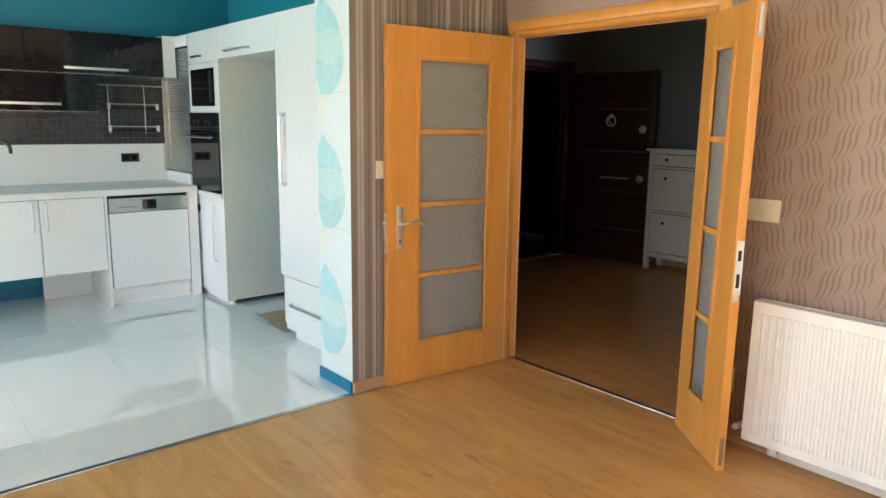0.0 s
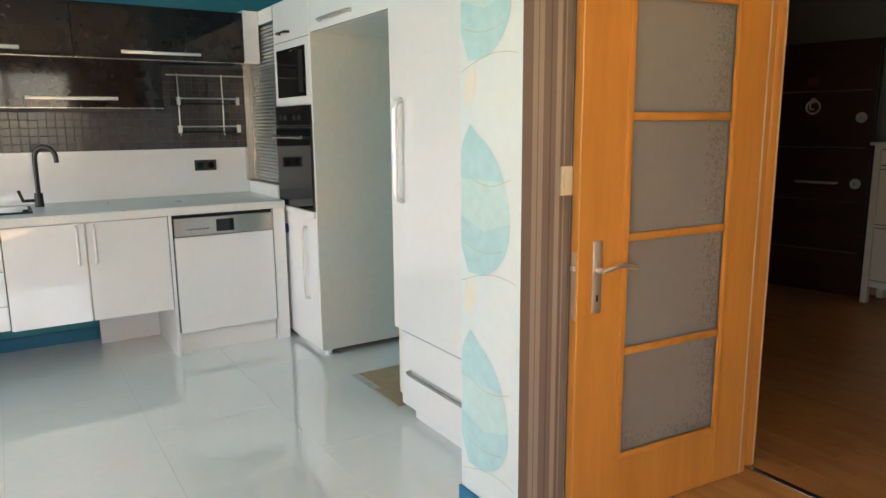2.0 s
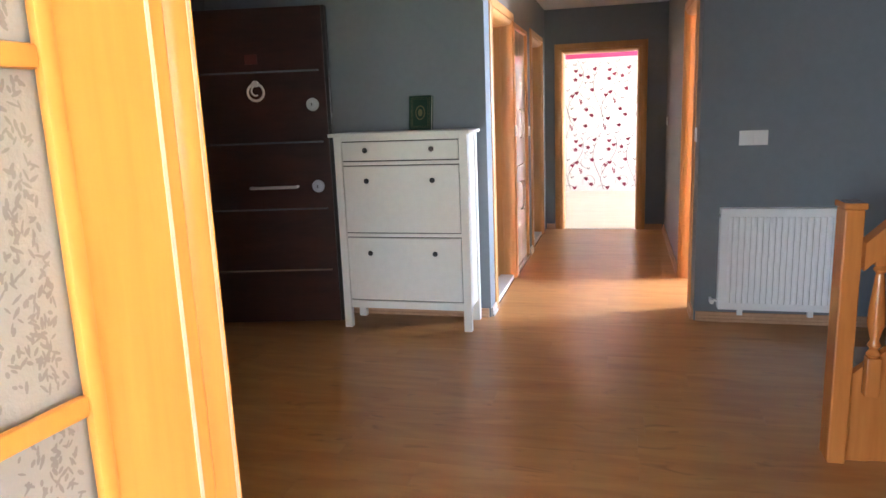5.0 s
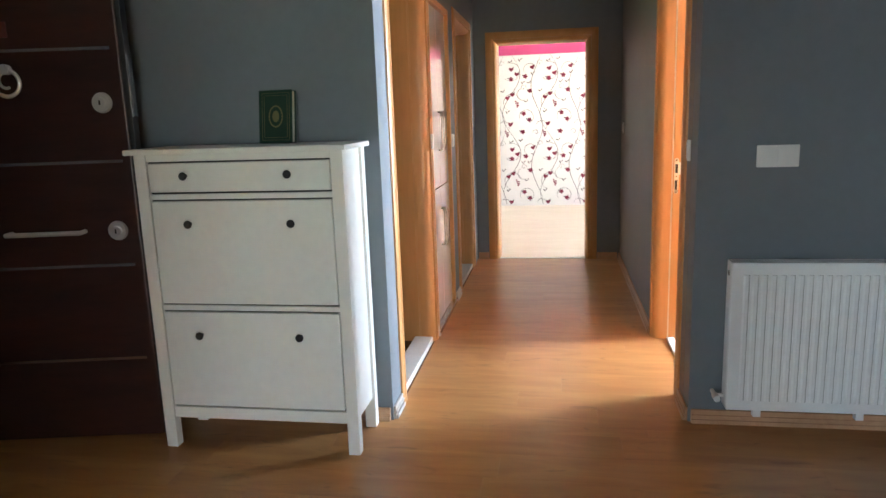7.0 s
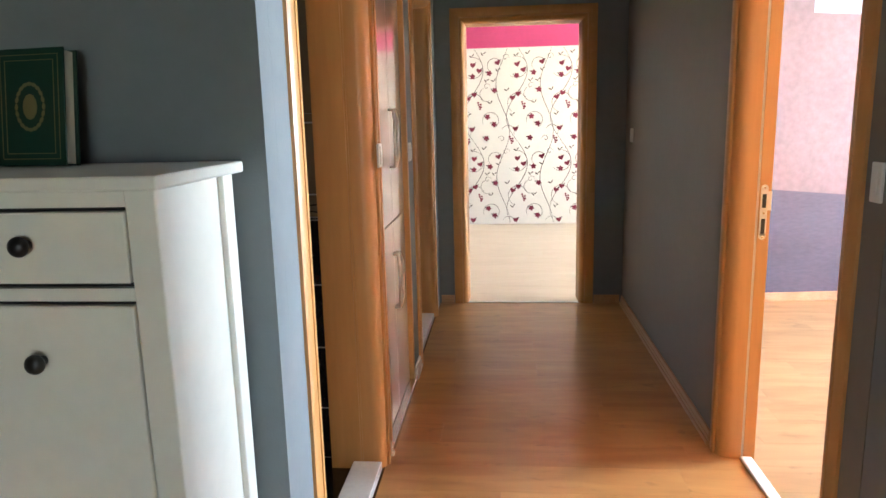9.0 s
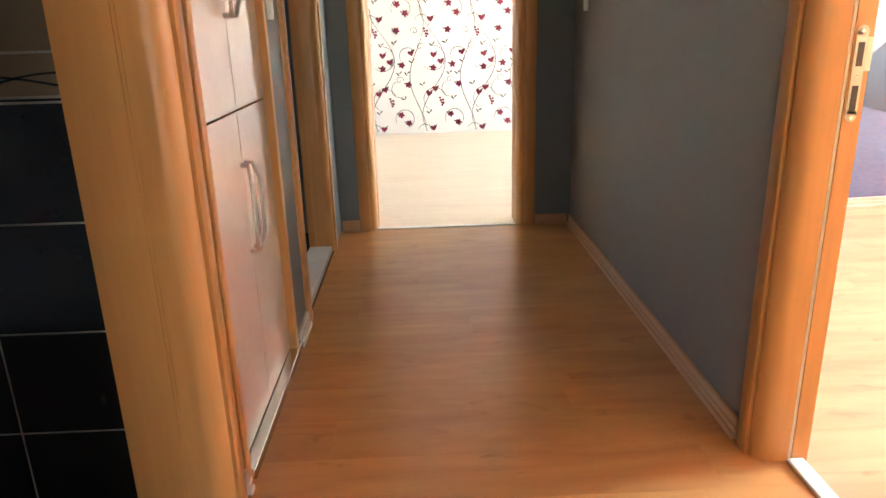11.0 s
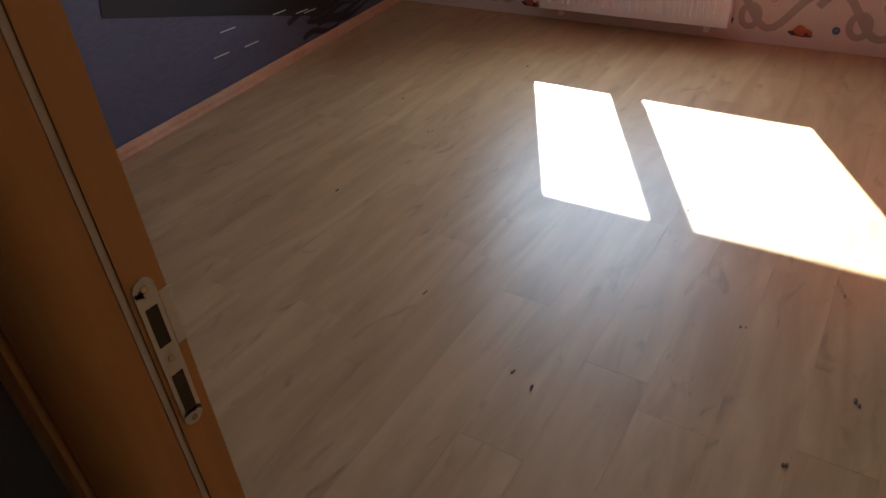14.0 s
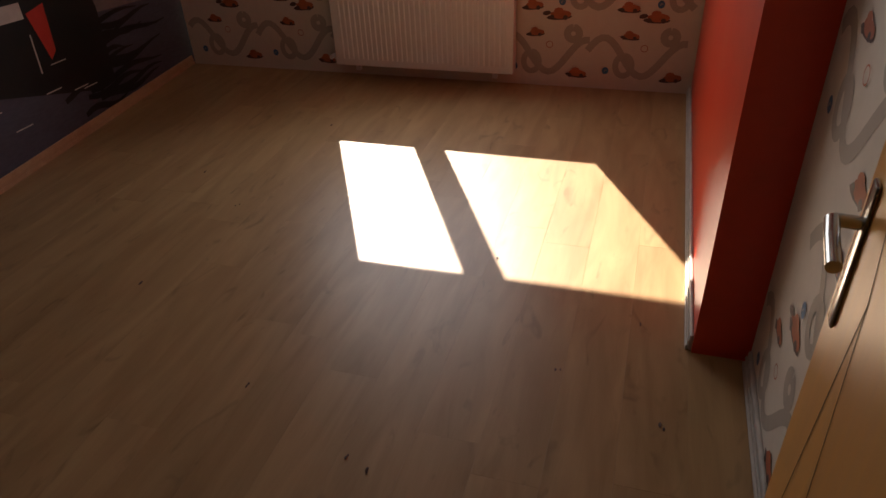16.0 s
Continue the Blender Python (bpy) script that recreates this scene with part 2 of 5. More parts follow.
STRIPE_BASE = mat("grey_striped_wallpaper", (0.25, 0.215, 0.20), 0.5, vary=0.04)
STRIPE_DARK = mat("wallpaper_dark_stripe", (0.17, 0.14, 0.13), 0.5, vary=0.05)
STRIPE_LIGHT = mat("wallpaper_light_stripe", (0.44, 0.40, 0.37), 0.4, vary=0.05)
PALE_WP = mat("pale_mint_wallpaper", (0.72, 0.80, 0.81), 0.6, vary=0.03)
PALE_BLUE = mat("wallpaper_blue_drop", (0.46, 0.71, 0.75), 0.6, vary=0.10)
PALE_BLUE2 = mat("wallpaper_mid_drop", (0.56, 0.755, 0.755), 0.6, vary=0.08)
PALE_CREAM = mat("wallpaper_cream_drop", (0.78, 0.78, 0.70), 0.6, vary=0.04)
GOLDLINE = mat("wallpaper_gold_line", (0.50, 0.52, 0.38), 0.5)
FROST = mat("frosted_glass_grey", (0.30, 0.305, 0.30), 0.38, vary=0.04, bump=0.25, bump_scale=180)
FROST_FIG = mat("frosted_glass_figure", (0.205, 0.21, 0.205), 0.5, vary=0.1)
BEIGE_PLASTIC = mat("ivory_plastic", (0.74, 0.69, 0.56), 0.35, vary=0.03)
WHITE_PLASTIC = mat("white_plastic", (0.80, 0.80, 0.78), 0.35, vary=0.03)
KNOB = mat("black_knob", (0.02, 0.018, 0.016), 0.3)
RED_PAINT = mat("red_wall_paint", (0.68, 0.055, 0.022), 0.32, vary=0.05)
KIDS_WP = mat("cream_kids_wallpaper", (0.70, 0.63, 0.55), 0.6, vary=0.04)
KIDS_ROAD = mat("wallpaper_grey_road", (0.43, 0.375, 0.32), 0.6, vary=0.05)
KIDS_RED = mat("wallpaper_red_print", (0.46, 0.13, 0.06), 0.6, vary=0.2)
KIDS_DARK = mat("wallpaper_dark_print", (0.09, 0.05, 0.045), 0.6, vary=0.2)
KIDS_BLUE = mat("wallpaper_blue_print", (0.06, 0.16, 0.30), 0.6, vary=0.1)
MURAL_ASPHALT = mat("mural_violet_asphalt", (0.08, 0.08, 0.12), 0.6, vary=0.22, scale=18, stretch=(0.3, 1, 1))
MURAL_BLACK = mat("mural_black_print", (0.006, 0.006, 0.008), 0.5, vary=0.2)
MURAL_RED = mat("mural_red_print", (0.55, 0.04, 0.03), 0.5, vary=0.1)
MURAL_PALE = mat("mural_pale_print", (0.62, 0.58, 0.56), 0.5, vary=0.1)
MURAL_SKY = mat("mural_sky_print", (0.30, 0.50, 0.66), 0.5, vary=0.1)
FLORAL_WP = mat("white_floral_wallpaper", (0.82, 0.80, 0.78), 0.6, vary=0.02)
FLORAL_VINE = mat("wallpaper_vine_print", (0.07, 0.05, 0.055), 0.6, vary=0.1)
FLORAL_RED = mat("wallpaper_plum_print", (0.22, 0.018, 0.055), 0.6, vary=0.2)
PINK = mat("pink_wall_paint", (0.60, 0.07, 0.22), 0.55, vary=0.04)
FLOOR_FAR = laminate("pale_oak_laminate", (0.60, 0.49, 0.38), (0.72, 0.62, 0.51), 0.35, 0.15)
BATH_TILE = mat("black_bath_tile", (0.016, 0.013, 0.012), 0.15, vary=0.2)
BATH_CREAM = mat("beige_bath_tile", (0.22, 0.165, 0.105), 0.25, vary=0.06)
BATH_GROUT = mat("pale_bath_grout", (0.45, 0.43, 0.40), 0.8)
MARBLE = mat("white_marble_sill", (0.74, 0.73, 0.70), 0.25, vary=0.08, scale=14)
PINKISH = mat("pearl_closet_lacquer", (0.66, 0.57, 0.52), 0.10, vary=0.03, coat=0.5)
BROWN_TILE = mat("old_brown_floor_tile", (0.50, 0.35, 0.21), 0.5, vary=0.15)
BOOK_GREEN = mat("green_book_cover", (0.008, 0.035, 0.022), 0.4, vary=0.15)
PAPER = mat("book_pages", (0.66, 0.62, 0.53), 0.7, vary=0.06, stretch=(60, 1, 1))
GOLD = mat("gold_print", (0.20, 0.16, 0.07), 0.4)
BLUE_DOT = mat("navy_sticker", (0.01, 0.03, 0.13), 0.4)
OLD_SKIRT = mat("worn_pale_skirting", (0.55, 0.50, 0.45), 0.5, vary=0.15)
LEAF_OUT = mat("garden_green", (0.06, 0.10, 0.04), 0.8, vary=0.4)
SEAL = mat("pale_door_seal", (0.66, 0.56, 0.44), 0.5)
PANE = glass("window_glass")

# ---- building helpers ----


def cuboid(bm, x0, x1, y0, y1, z0, z1, bevel=0.0):
    r = bmesh.ops.create_cube(bm, size=1.0)
    v = r["verts"]
    for p in v:
        p.co = Vector(((x0 + x1) / 2 + p.co.x * (x1 - x0), (y0 + y1) / 2 + p.co.y * (y1 - y0), (z0 + z1) / 2 + p.co.z * (z1 - z0)))
    if bevel:
        es = list({e for p in v for e in p.link_edges})
        bmesh.ops.bevel(bm, geom=es, offset=bevel, segments=2, affect="EDGES", profile=0.5)
    return bm


def block(x0, x1, y0, y1, z0, z1, bevel=0.0):
    return cuboid(bmesh.new(), x0, x1, y0, y1, z0, z1, bevel)


def rod(bm, a, b, r, r2=None, seg=12):
    a, b = Vector(a), Vector(b)
    d = b - a
    m = Matrix.Translation((a + b) / 2) @ d.to_track_quat("Z", "Y").to_matrix().to_4x4()
    bmesh.ops.create_cone(bm, cap_ends=True, segments=seg, radius1=r, radius2=r if r2 is None else r2, depth=d.length, matrix=m)
    return bm


def tube(bm, pts, r, seg=8):
    """A bent round bar along points, with ball joints."""
    for a, b in zip(pts, pts[1:]):
        rod(bm, a, b, r, seg=seg)
    for p in pts[1:-1]:
        bmesh.ops.create_uvsphere(bm, u_segments=seg, v_segments=6, radius=r, matrix=Matrix.Translation(p))
    return bm


def lathe(bm, axis_at, profile, seg=16):
    """A turned shape about the vertical through axis_at: pairs of radius and height."""
    x, y, z = axis_at
    rings = [[bm.verts.new((x + r * math.cos(2 * math.pi * i / seg), y + r * math.sin(2 * math.pi * i / seg), z + h)) for i in range(seg)] for r, h in profile]
    for p, q in zip(rings, rings[1:]):
        for i in range(seg):
            bm.faces.new((p[i], p[(i + 1) % seg], q[(i + 1) % seg], q[i]))
    bm.faces.new(rings[0][::-1])
    bm.faces.new(rings[-1])
    return bm


def mesh_of(name, bm, material, smooth=False):
    me = bpy.data.meshes.new(name)
    bmesh.ops.recalc_face_normals(bm, faces=bm.faces)
    bm.to_mesh(me)
    bm.free()
    me.materials.append(material)
    if smooth:
        for p in me.polygons:
            p.use_smooth = True
        me.set_sharp_from_angle(angle=radians(40))
    return me


def part(name, bm, material, parent, label="", smooth=False):
    ob = new(name, mesh_of(name, bm, material, smooth))
    ob.parent = parent
    if label:
        ob["label"] = label
    return ob


def thing(name, label, category, group="", at=None):
    ob = new(name)
    ob.empty_display_size = 0.1
    if at is not None:
        ob.matrix_world = at
    return tagged(ob, label, category, group)


def solid(name, bm, material, label, category="", kind="", smooth=False, group=""):
    return tagged(new(name, mesh_of(name, bm, material, smooth)), label, category, group, kind)


def structure(name, bm, material, label):
    return solid(name, bm, material, label, "", "structure")


def poly(bm, pts, thick=None):
    f = bm.faces.new([bm.verts.new(p) for p in pts])
    return f


class Face:
    """A flat surface to print on: u runs along it, v up, raised by d."""

    def __init__(self, origin, u, v, d=0.0015):
        self.o, self.u, self.v = Vector(origin), Vector(u), Vector(v)
        self.n = self.u.cross(self.v).normalized() * d

    def at(self, u, v, k=1.0):
        return self.o + self.u * u + self.v * v + self.n * k

    def ribbon(self, bm, pts, width, k=1.0):
        """A flat stroke along points (u, v), its width a number or one for each point."""
        n = len(pts)
        w = width if isinstance(width, (list, tuple)) else [width] * n
        row = []
        for i, (u, v) in enumerate(pts):
            a, b = pts[max(0, i - 1)], pts[min(n - 1, i + 1)]
            du, dv = b[0] - a[0], b[1] - a[1]
            l = math.hypot(du, dv) or 1
            ox, oy = -dv / l * w[i] / 2, du / l * w[i] / 2
            row.append((bm.verts.new(self.at(u + ox, v + oy, k)), bm.verts.new(self.at(u - ox, v - oy, k))))
        for p, q in zip(row, row[1:]):
            bm.faces.new((p[0], p[1], q[1], q[0]))

    def shape(self, bm, pts, k=1.0):
        bm.faces.new([bm.verts.new(self.at(u, v, k)) for u, v in pts])

    def oval(self, bm, u, v, a, b, turn=0.0, k=1.0, seg=16, egg=0.0):
        c, s = math.cos(turn), math.sin(turn)
        pts = []
        for i in range(seg):
            t = 2 * math.pi * i / seg
            x, y = a * math.cos(t) * (1 - egg * math.sin(t)), b * math.sin(t)
            pts.append((u + x * c - y * s, v + x * s + y * c))
        self.shape(bm, pts, k)


def print_on(name, bm, material, parent, label=""):
    """A printed layer of a wall's paper."""
    me = bpy.data.meshes.new(name)
    bm.to_mesh(me)
    bm.free()
    me.materials.append(material)
    ob = new(name, me)
    ob.parent = parent
    ob["kind"] = "stuff"
    if label:
        ob["label"] = label
    return ob


def wall(name, x0, x1, y0, y1, z0, z1, material, label, holes=()):
    """A wall with thickness along x or y; holes are (from, to, bottom, top) along its length."""
    bm = bmesh.new()
    along_x = (x1 - x0) > (y1 - y0)
    a, b = (x0, x1) if along_x else (y0, y1)

    def seg(s, e, p, q):
        if e - s > 1e-4 and q - p > 1e-4:
            cuboid(bm, *((s, e, y0, y1) if along_x else (x0, x1, s, e)), p, q)
    at = a
    for s, e, p, q in sorted(holes):
        seg(at, s, z0, z1)
        seg(s, e, z0, p)
        seg(s, e, q, z1)
        at = e
    seg(at, b, z0, z1)
    return structure(name, bm, material, label)

# ---- structure ----
H = 2.62          # ceiling height
# living room and kitchen
wall("wall_living_door", -2.167, 3.2, 2.62, 2.74, 0, H, TAUPE_WP, "taupe papered wall with a double door opening", [(-2.160, -0.80, 0, 2.033)])
wall("wall_stub", -2.51, -2.17, 1.49, 2.68, 0, H, PALE_WP, "short wall end papered in pale mint")
wall("wall_kitchen_back", -5.8, -2.514, 2.33, 2.53, 0, H, TEAL, "teal painted kitchen wall")
wall("wall_kitchen_side", -5.8, -5.6, -3.6, 2.326, 0, H, TEAL, "teal painted kitchen wall behind the cabinets")
wall("wall_living_window", -5.8, 3.2, -3.8, -3.6, 0, H, CEIL, "white wall with large windows", [(-5.0, -2.8, 0.85, 2.25), (-0.7, 1.9, 0.25, 2.25)])
wall("wall_living_east", 3.2, 3.4, -3.8, 2.74, 0, H, TAUPE_WP, "taupe papered living room wall", [(-0.6, 1.25, 0.9, 2.35)])
structure("ceiling_living", block(-2.16, 3.4, -3.8, 2.8, H, H + 0.15), CEIL, "white living room ceiling")
structure("ceiling_kitchen", block(-5.8, -2.164, -3.8, 2.8, H, H + 0.15), TEAL, "teal kitchen ceiling")
# hall
wall("wall_hall_entry", -4.43, -4.23, 2.80, 6.33, 0, H, HALL_GREY, "grey hall wall with the entrance opening", [(4.75, 5.70, 0, 2.10)])
wall("wall_hall_north_a", -4.226, -2.28, 6.13, 6.20, 0, H, HALL_GREY, "slate grey hall wall behind the shoe cabinet")
wall("wall_hall_north_b", -0.98, 3.2, 6.23, 6.355, 0, H, HALL_GREY, "slate grey hall wall with a radiator")
wall("wall_hall_south", -4.43, -2.514, 2.55, 2.70, 0, H, HALL_GREY, "grey hall wall beside the double door")
wall("wall_hall_east", 3.2, 3.4, 2.744, 6.355, 0, H, HALL_GREY, "grey hall wall at the stairs")
structure("ceiling_hall", block(-4.43, 3.4, 2.744, 6.36, H, H + 0.15), CEIL, "white hall ceiling")
# corridor
CR = -0.98
wall("wall_corridor_west", -2.40, -2.28, 6.2002, 9.64, 0, H, HALL_GREY, "grey corridor wall with two doors and a closet",
     [(6.372, 7.248, 0, 2.03), (7.346, 8.124, 0, 2.05), (8.42, 9.29, 0, 2.03)])
wall("wall_corridor_east", CR, CR + 0.13, 6.359, 9.64, 0, H, CORR_TAUPE, "grey brown corridor wall with a door opening", [(6.53, 7.393, 0, 2.03)])
wall("wall_corridor_end", -3.8, CR + 0.13, 9.644, 9.84, 0, H, HALL_GREY, "slate grey wall at the corridor's end", [(-2.10, -1.255, 0, 1.98)])
structure("roof_corridor", block(-4.43, CR + 0.13, 6.362, 9.84, H + 0.101, H + 0.15), CEIL, "slab above the corridor")
structure("ceiling_corridor", block(-2.46, CR + 0.13, 6.134, 9.84, H - 0.2, H - 0.001), CEIL, "white corridor ceiling")
# room at the corridor's end
wall("wall_far_room_north", -3.8, 3.36, 13.35, 13.55, 0, H, FLORAL_WP, "white papered wall with plum flowers and a pink band")
wall("wall_far_room_west", -4.0, -3.8, 9.844, 13.55, 0, H, FLORAL_WP, "white papered wall of the end room")
wall("wall_far_room_east", 3.16, 3.36, 10.17, 13.346, 0, H, FLORAL_WP, "white wall with the end room's window", [(10.6, 12.6, 0.9, 2.2)])
structure("ceiling_far_room", block(-4.0, 3.36, 9.844, 13.55, H, H + 0.15), CEIL, "white end room ceiling")
# sunny room
WY0, WY1, WZ0, WZ1 = 7.489, 9.02, 0.875, 2.012
wall("wall_room_window", 3.16, 3.36, 6.359, 9.966, 0, H, KIDS_WP, "cream printed wallpaper wall under the window", [(WY0, WY1, WZ0, WZ1)])
wall("wall_room_north", CR + 0.12, 3.36, 9.97, 10.166, 0, H, MURAL_ASPHALT, "wall covered by a dark car mural")
MURAL_TURN = Matrix.Translation((3.16, 9.985, 0)) @ Matrix.Rotation(radians(5.3), 4, "Z") @ Matrix.Translation((-3.16, -9.97, 0))
scene.objects["wall_room_north"].matrix_world = MURAL_TURN      # the room is not square
wall("wall_room_south", CR + 0.134, 0.80, 6.3594, 6.365, 0, H, KIDS_WP, "cream printed wallpaper behind the door")
structure("wall_room_red", block(0.80, 3.156, 6.3594, 6.54, 0, H), RED_PAINT, "red painted wall projection")
structure("ceiling_room", block(CR + 0.134, 3.36, 6.359, 10.166, H, H + 0.15), CEIL, "white room ceiling")
# bathroom and back room behind the corridor's west side
wall("wall_bath_west", -4.3, -4.2, 6.204, 9.64, 0, H, BATH_CREAM, "beige tiled bathroom wall")
structure("wall_bath_north", block(-4.196, -2.404, 7.316, 7.342, 0, H), BATH_CREAM, "beige tiled bathroom wall above black tiles")
# the store room's shade is put into this wall's colour
structure("wall_store_south", block(-4.196, -2.404, 8.20, 8.30, 0, H), UNLIT_BLACK, "store room wall, near-black for the unlit room")
structure("ceiling_bath", block(-4.3, -2.404, 6.204, 9.64, H, H + 0.1), CEIL, "white bathroom ceiling")
# stairwell beyond the entrance, its shade put into near-black surfaces
structure("wall_stairwell", block(-6.2, -6.1, 3.6, 7.0, 0, H), UNLIT_BLACK, "near-black wall standing in for the unlit stairwell")
structure("wall_stairwell_south", block(-6.1, -4.434, 4.3, 4.4, 0, H), UNLIT_BLACK, "near-black wall standing in for the unlit stairwell")
structure("wall_stairwell_north", block(-6.1, -4.434, 6.5, 6.6, 0, H), UNLIT_BLACK, "near-black wall standing in for the unlit stairwell")
structure("ceiling_stairwell", block(-6.2, -4.434, 4.3, 6.6, H, H + 0.1), UNLIT_BLACK, "stairwell ceiling, near-black for its shade")
structure("floor_stairwell", block(-6.2, -4.434, 4.3, 6.6, -0.1, -0.01), UNLIT_BLACK, "stairwell floor, near-black for its shade")
# slabs under the floors
structure("ground", block(-60, 60, -60, 80, -0.5, -0.3), LEAF_OUT, "green ground outside the windows")
structure("floor_slab", block(-5.8, 3.4, -3.8, 13.55, -0.25, -0.012), JOINT, "dark slab under the floors")

# ---- windows ----


def window(name, x0, x1, y0, y1, z0, z1, bars, label):
    """A white window frame in an opening, thin along one axis, with bars at the given places along its length."""
    w = tagged(new(name), label, "window", kind="structure")
    along_x = (x1 - x0) > (y1 - y0)
    f = 0.055

    def piece(pname, s, e, p, q, material=WHITE_PLASTIC, inset=0.0):
        if along_x:
            bm = block(s, e, y0 + inset, y1 - inset, p, q, 0.004 if not inset else 0)
        else:
            bm = block(x0 + inset, x1 - inset, s, e, p, q, 0.004 if not inset else 0)
        return part(pname, bm, material, w)
    a, b = (x0, x1) if along_x else (y0, y1)
    piece("window_frame", a, b, z0, z0 + f)
    piece("window_frame", a, b, z1 - f, z1)
    piece("window_frame", a, a + f, z0 + f, z1 - f)
    piece("window_frame", b - f, b, z0 + f, z1 - f)
    stops = [a + f]
    for c, bw in bars:
        piece("mullion", c - bw / 2, c + bw / 2, z0 + f, z1 - f)
        stops += [c - bw / 2, c + bw / 2]
    stops.append(b - f)
    depth = (y1 - y0) if along_x else (x1 - x0)
    for s, e in zip(stops[::2], stops[1::2]):
        g = piece("pane", s, e, z0 + f, z1 - f, PANE, depth / 2 - 0.003)
        g.visible_shadow = False
    return w


window("window_1", 3.17, 3.23, WY0, WY1, WZ0, WZ1, [(8.4235, 0.145)], "white two-pane window above the radiator")
window("window_2", 3.17, 3.23, 10.6, 12.6, 0.9, 2.2, [(11.6, 0.1)], "white window of the end room")
window("window_3", -5.0, -2.8, -3.72, -3.66, 0.85, 2.25, [(-3.9, 0.1)], "white kitchen window")
window("window_5", 3.26, 3.32, -0.6, 1.25, 0.9, 2.35, [(0.33, 0.1)], "white living room window")
window("window_4", -0.7, 1.9, -3.72, -3.66, 0.25, 2.25, [(0.6, 0.1)], "white glazed balcony door")

# ---- doors ----


# section of the casing boards: away from the opening, out from the wall
CASING_SECTION = [(0.0, -0.042), (0.002, -0.029), (0.007, -0.016), (0.015, -0.005), (0.025, 0.003), (0.033, 0.006), (0.0345, 0.0015), (0.039, 0.0015),
                  (0.0395, 0.013), (0.045, 0.016), (0.060, 0.016), (0.0605, 0.0135), (0.092, 0.012), (0.099, 0.008), (0.10, 0.0)]


def casing(name, label, axis, face, out, a, b, top, material=CASING, through_to=None, nose=0.08, seal=CASING):
    """Rounded casing boards mitred round an opening on one side of a wall, and the jamb lining through it.
    axis 'x': the wall runs along x, face is its y; 'y': along y, face is its x. out: +1 or -1, the side that the boards stand on."""
    d = tagged(new(name), label, "door frame", kind="structure")
    t = 0.028
    ai, bi, ti = a + t, b - t, top - t
    sec = [(0.0, -nose)] + CASING_SECTION + [(0.0285, 0.0), (0.0285, -nose)]

    def at(u, z, o):
        return (u, face + out * o, z) if axis == "x" else (face + out * o, u, z)

    def board(pn, p, q):
        """One board between two corners: its ends follow the mitre."""
        bm = bmesh.new()
        rings = [[bm.verts.new(at(u + su * k, z + sz * k, o)) for k, o in sec] for u, z, su, sz in (p, q)]
        n = len(sec)
        for i in range(n):
            bm.faces.new((rings[0][i], rings[0][(i + 1) % n], rings[1][(i + 1) % n], rings[1][i]))
        bm.faces.new(rings[0][::-1])
        bm.faces.new(rings[1])
        part(pn, bm, material, d, smooth=True)
    board("casing_board", (ai, 0, -1, 0), (ai, ti, -1, 1))
    board("casing_head", (ai, ti, -1, 1), (bi, ti, 1, 1))
    board("casing_board", (bi, ti, 1, 1), (bi, 0, 1, 0))

    def put(pn, s, e, p, q, o0, o1, m, text=""):
        l, h = sorted((face + out * o0, face + out * o1))
        part(pn, block(s, e, l, h, p, q) if axis == "x" else block(l, h, s, e, p, q), m, d, text)
    if through_to is not None:
        back = -abs(through_to - face)
        put("seal", ai - 0.004, ai + 0.001, 0, ti - 0.002, -nose - 0.008, -nose - 0.0005, seal, "pale rubber seal")
        put("seal", bi - 0.001, bi + 0.004, 0, ti - 0.002, -nose - 0.008, -nose - 0.0005, seal, "pale rubber seal")
        put("seal", ai + 0.002, bi - 0.002, ti - 0.001, ti + 0.004, -nose - 0.008, -nose - 0.0005, seal, "pale rubber seal")
        put("jamb", a + 0.001, ai + 0.003, 0, top - 0.001, back, -nose - 0.0085, material)
        put("jamb", bi - 0.003, b - 0.001, 0, top - 0.001, back, -nose - 0.0085, material)
        put("jamb_head", ai + 0.0035, bi - 0.0035, ti - 0.003, top - 0.001, back, -nose - 0.0085, material)
    return d


# double door between living room and hall: casing on the living side, jambs through the wall
casing("door_1", "orange beech frame of the double door", "x", 2.62, -1, -2.088, -0.80, 2.033, BEECH, 2.672, 0.043, SEAL)
structure("door_2", block(-2.160, -2.0885, 2.624, 2.670, 0, 2.033), BEECH, "orange beech lining beside the double door")


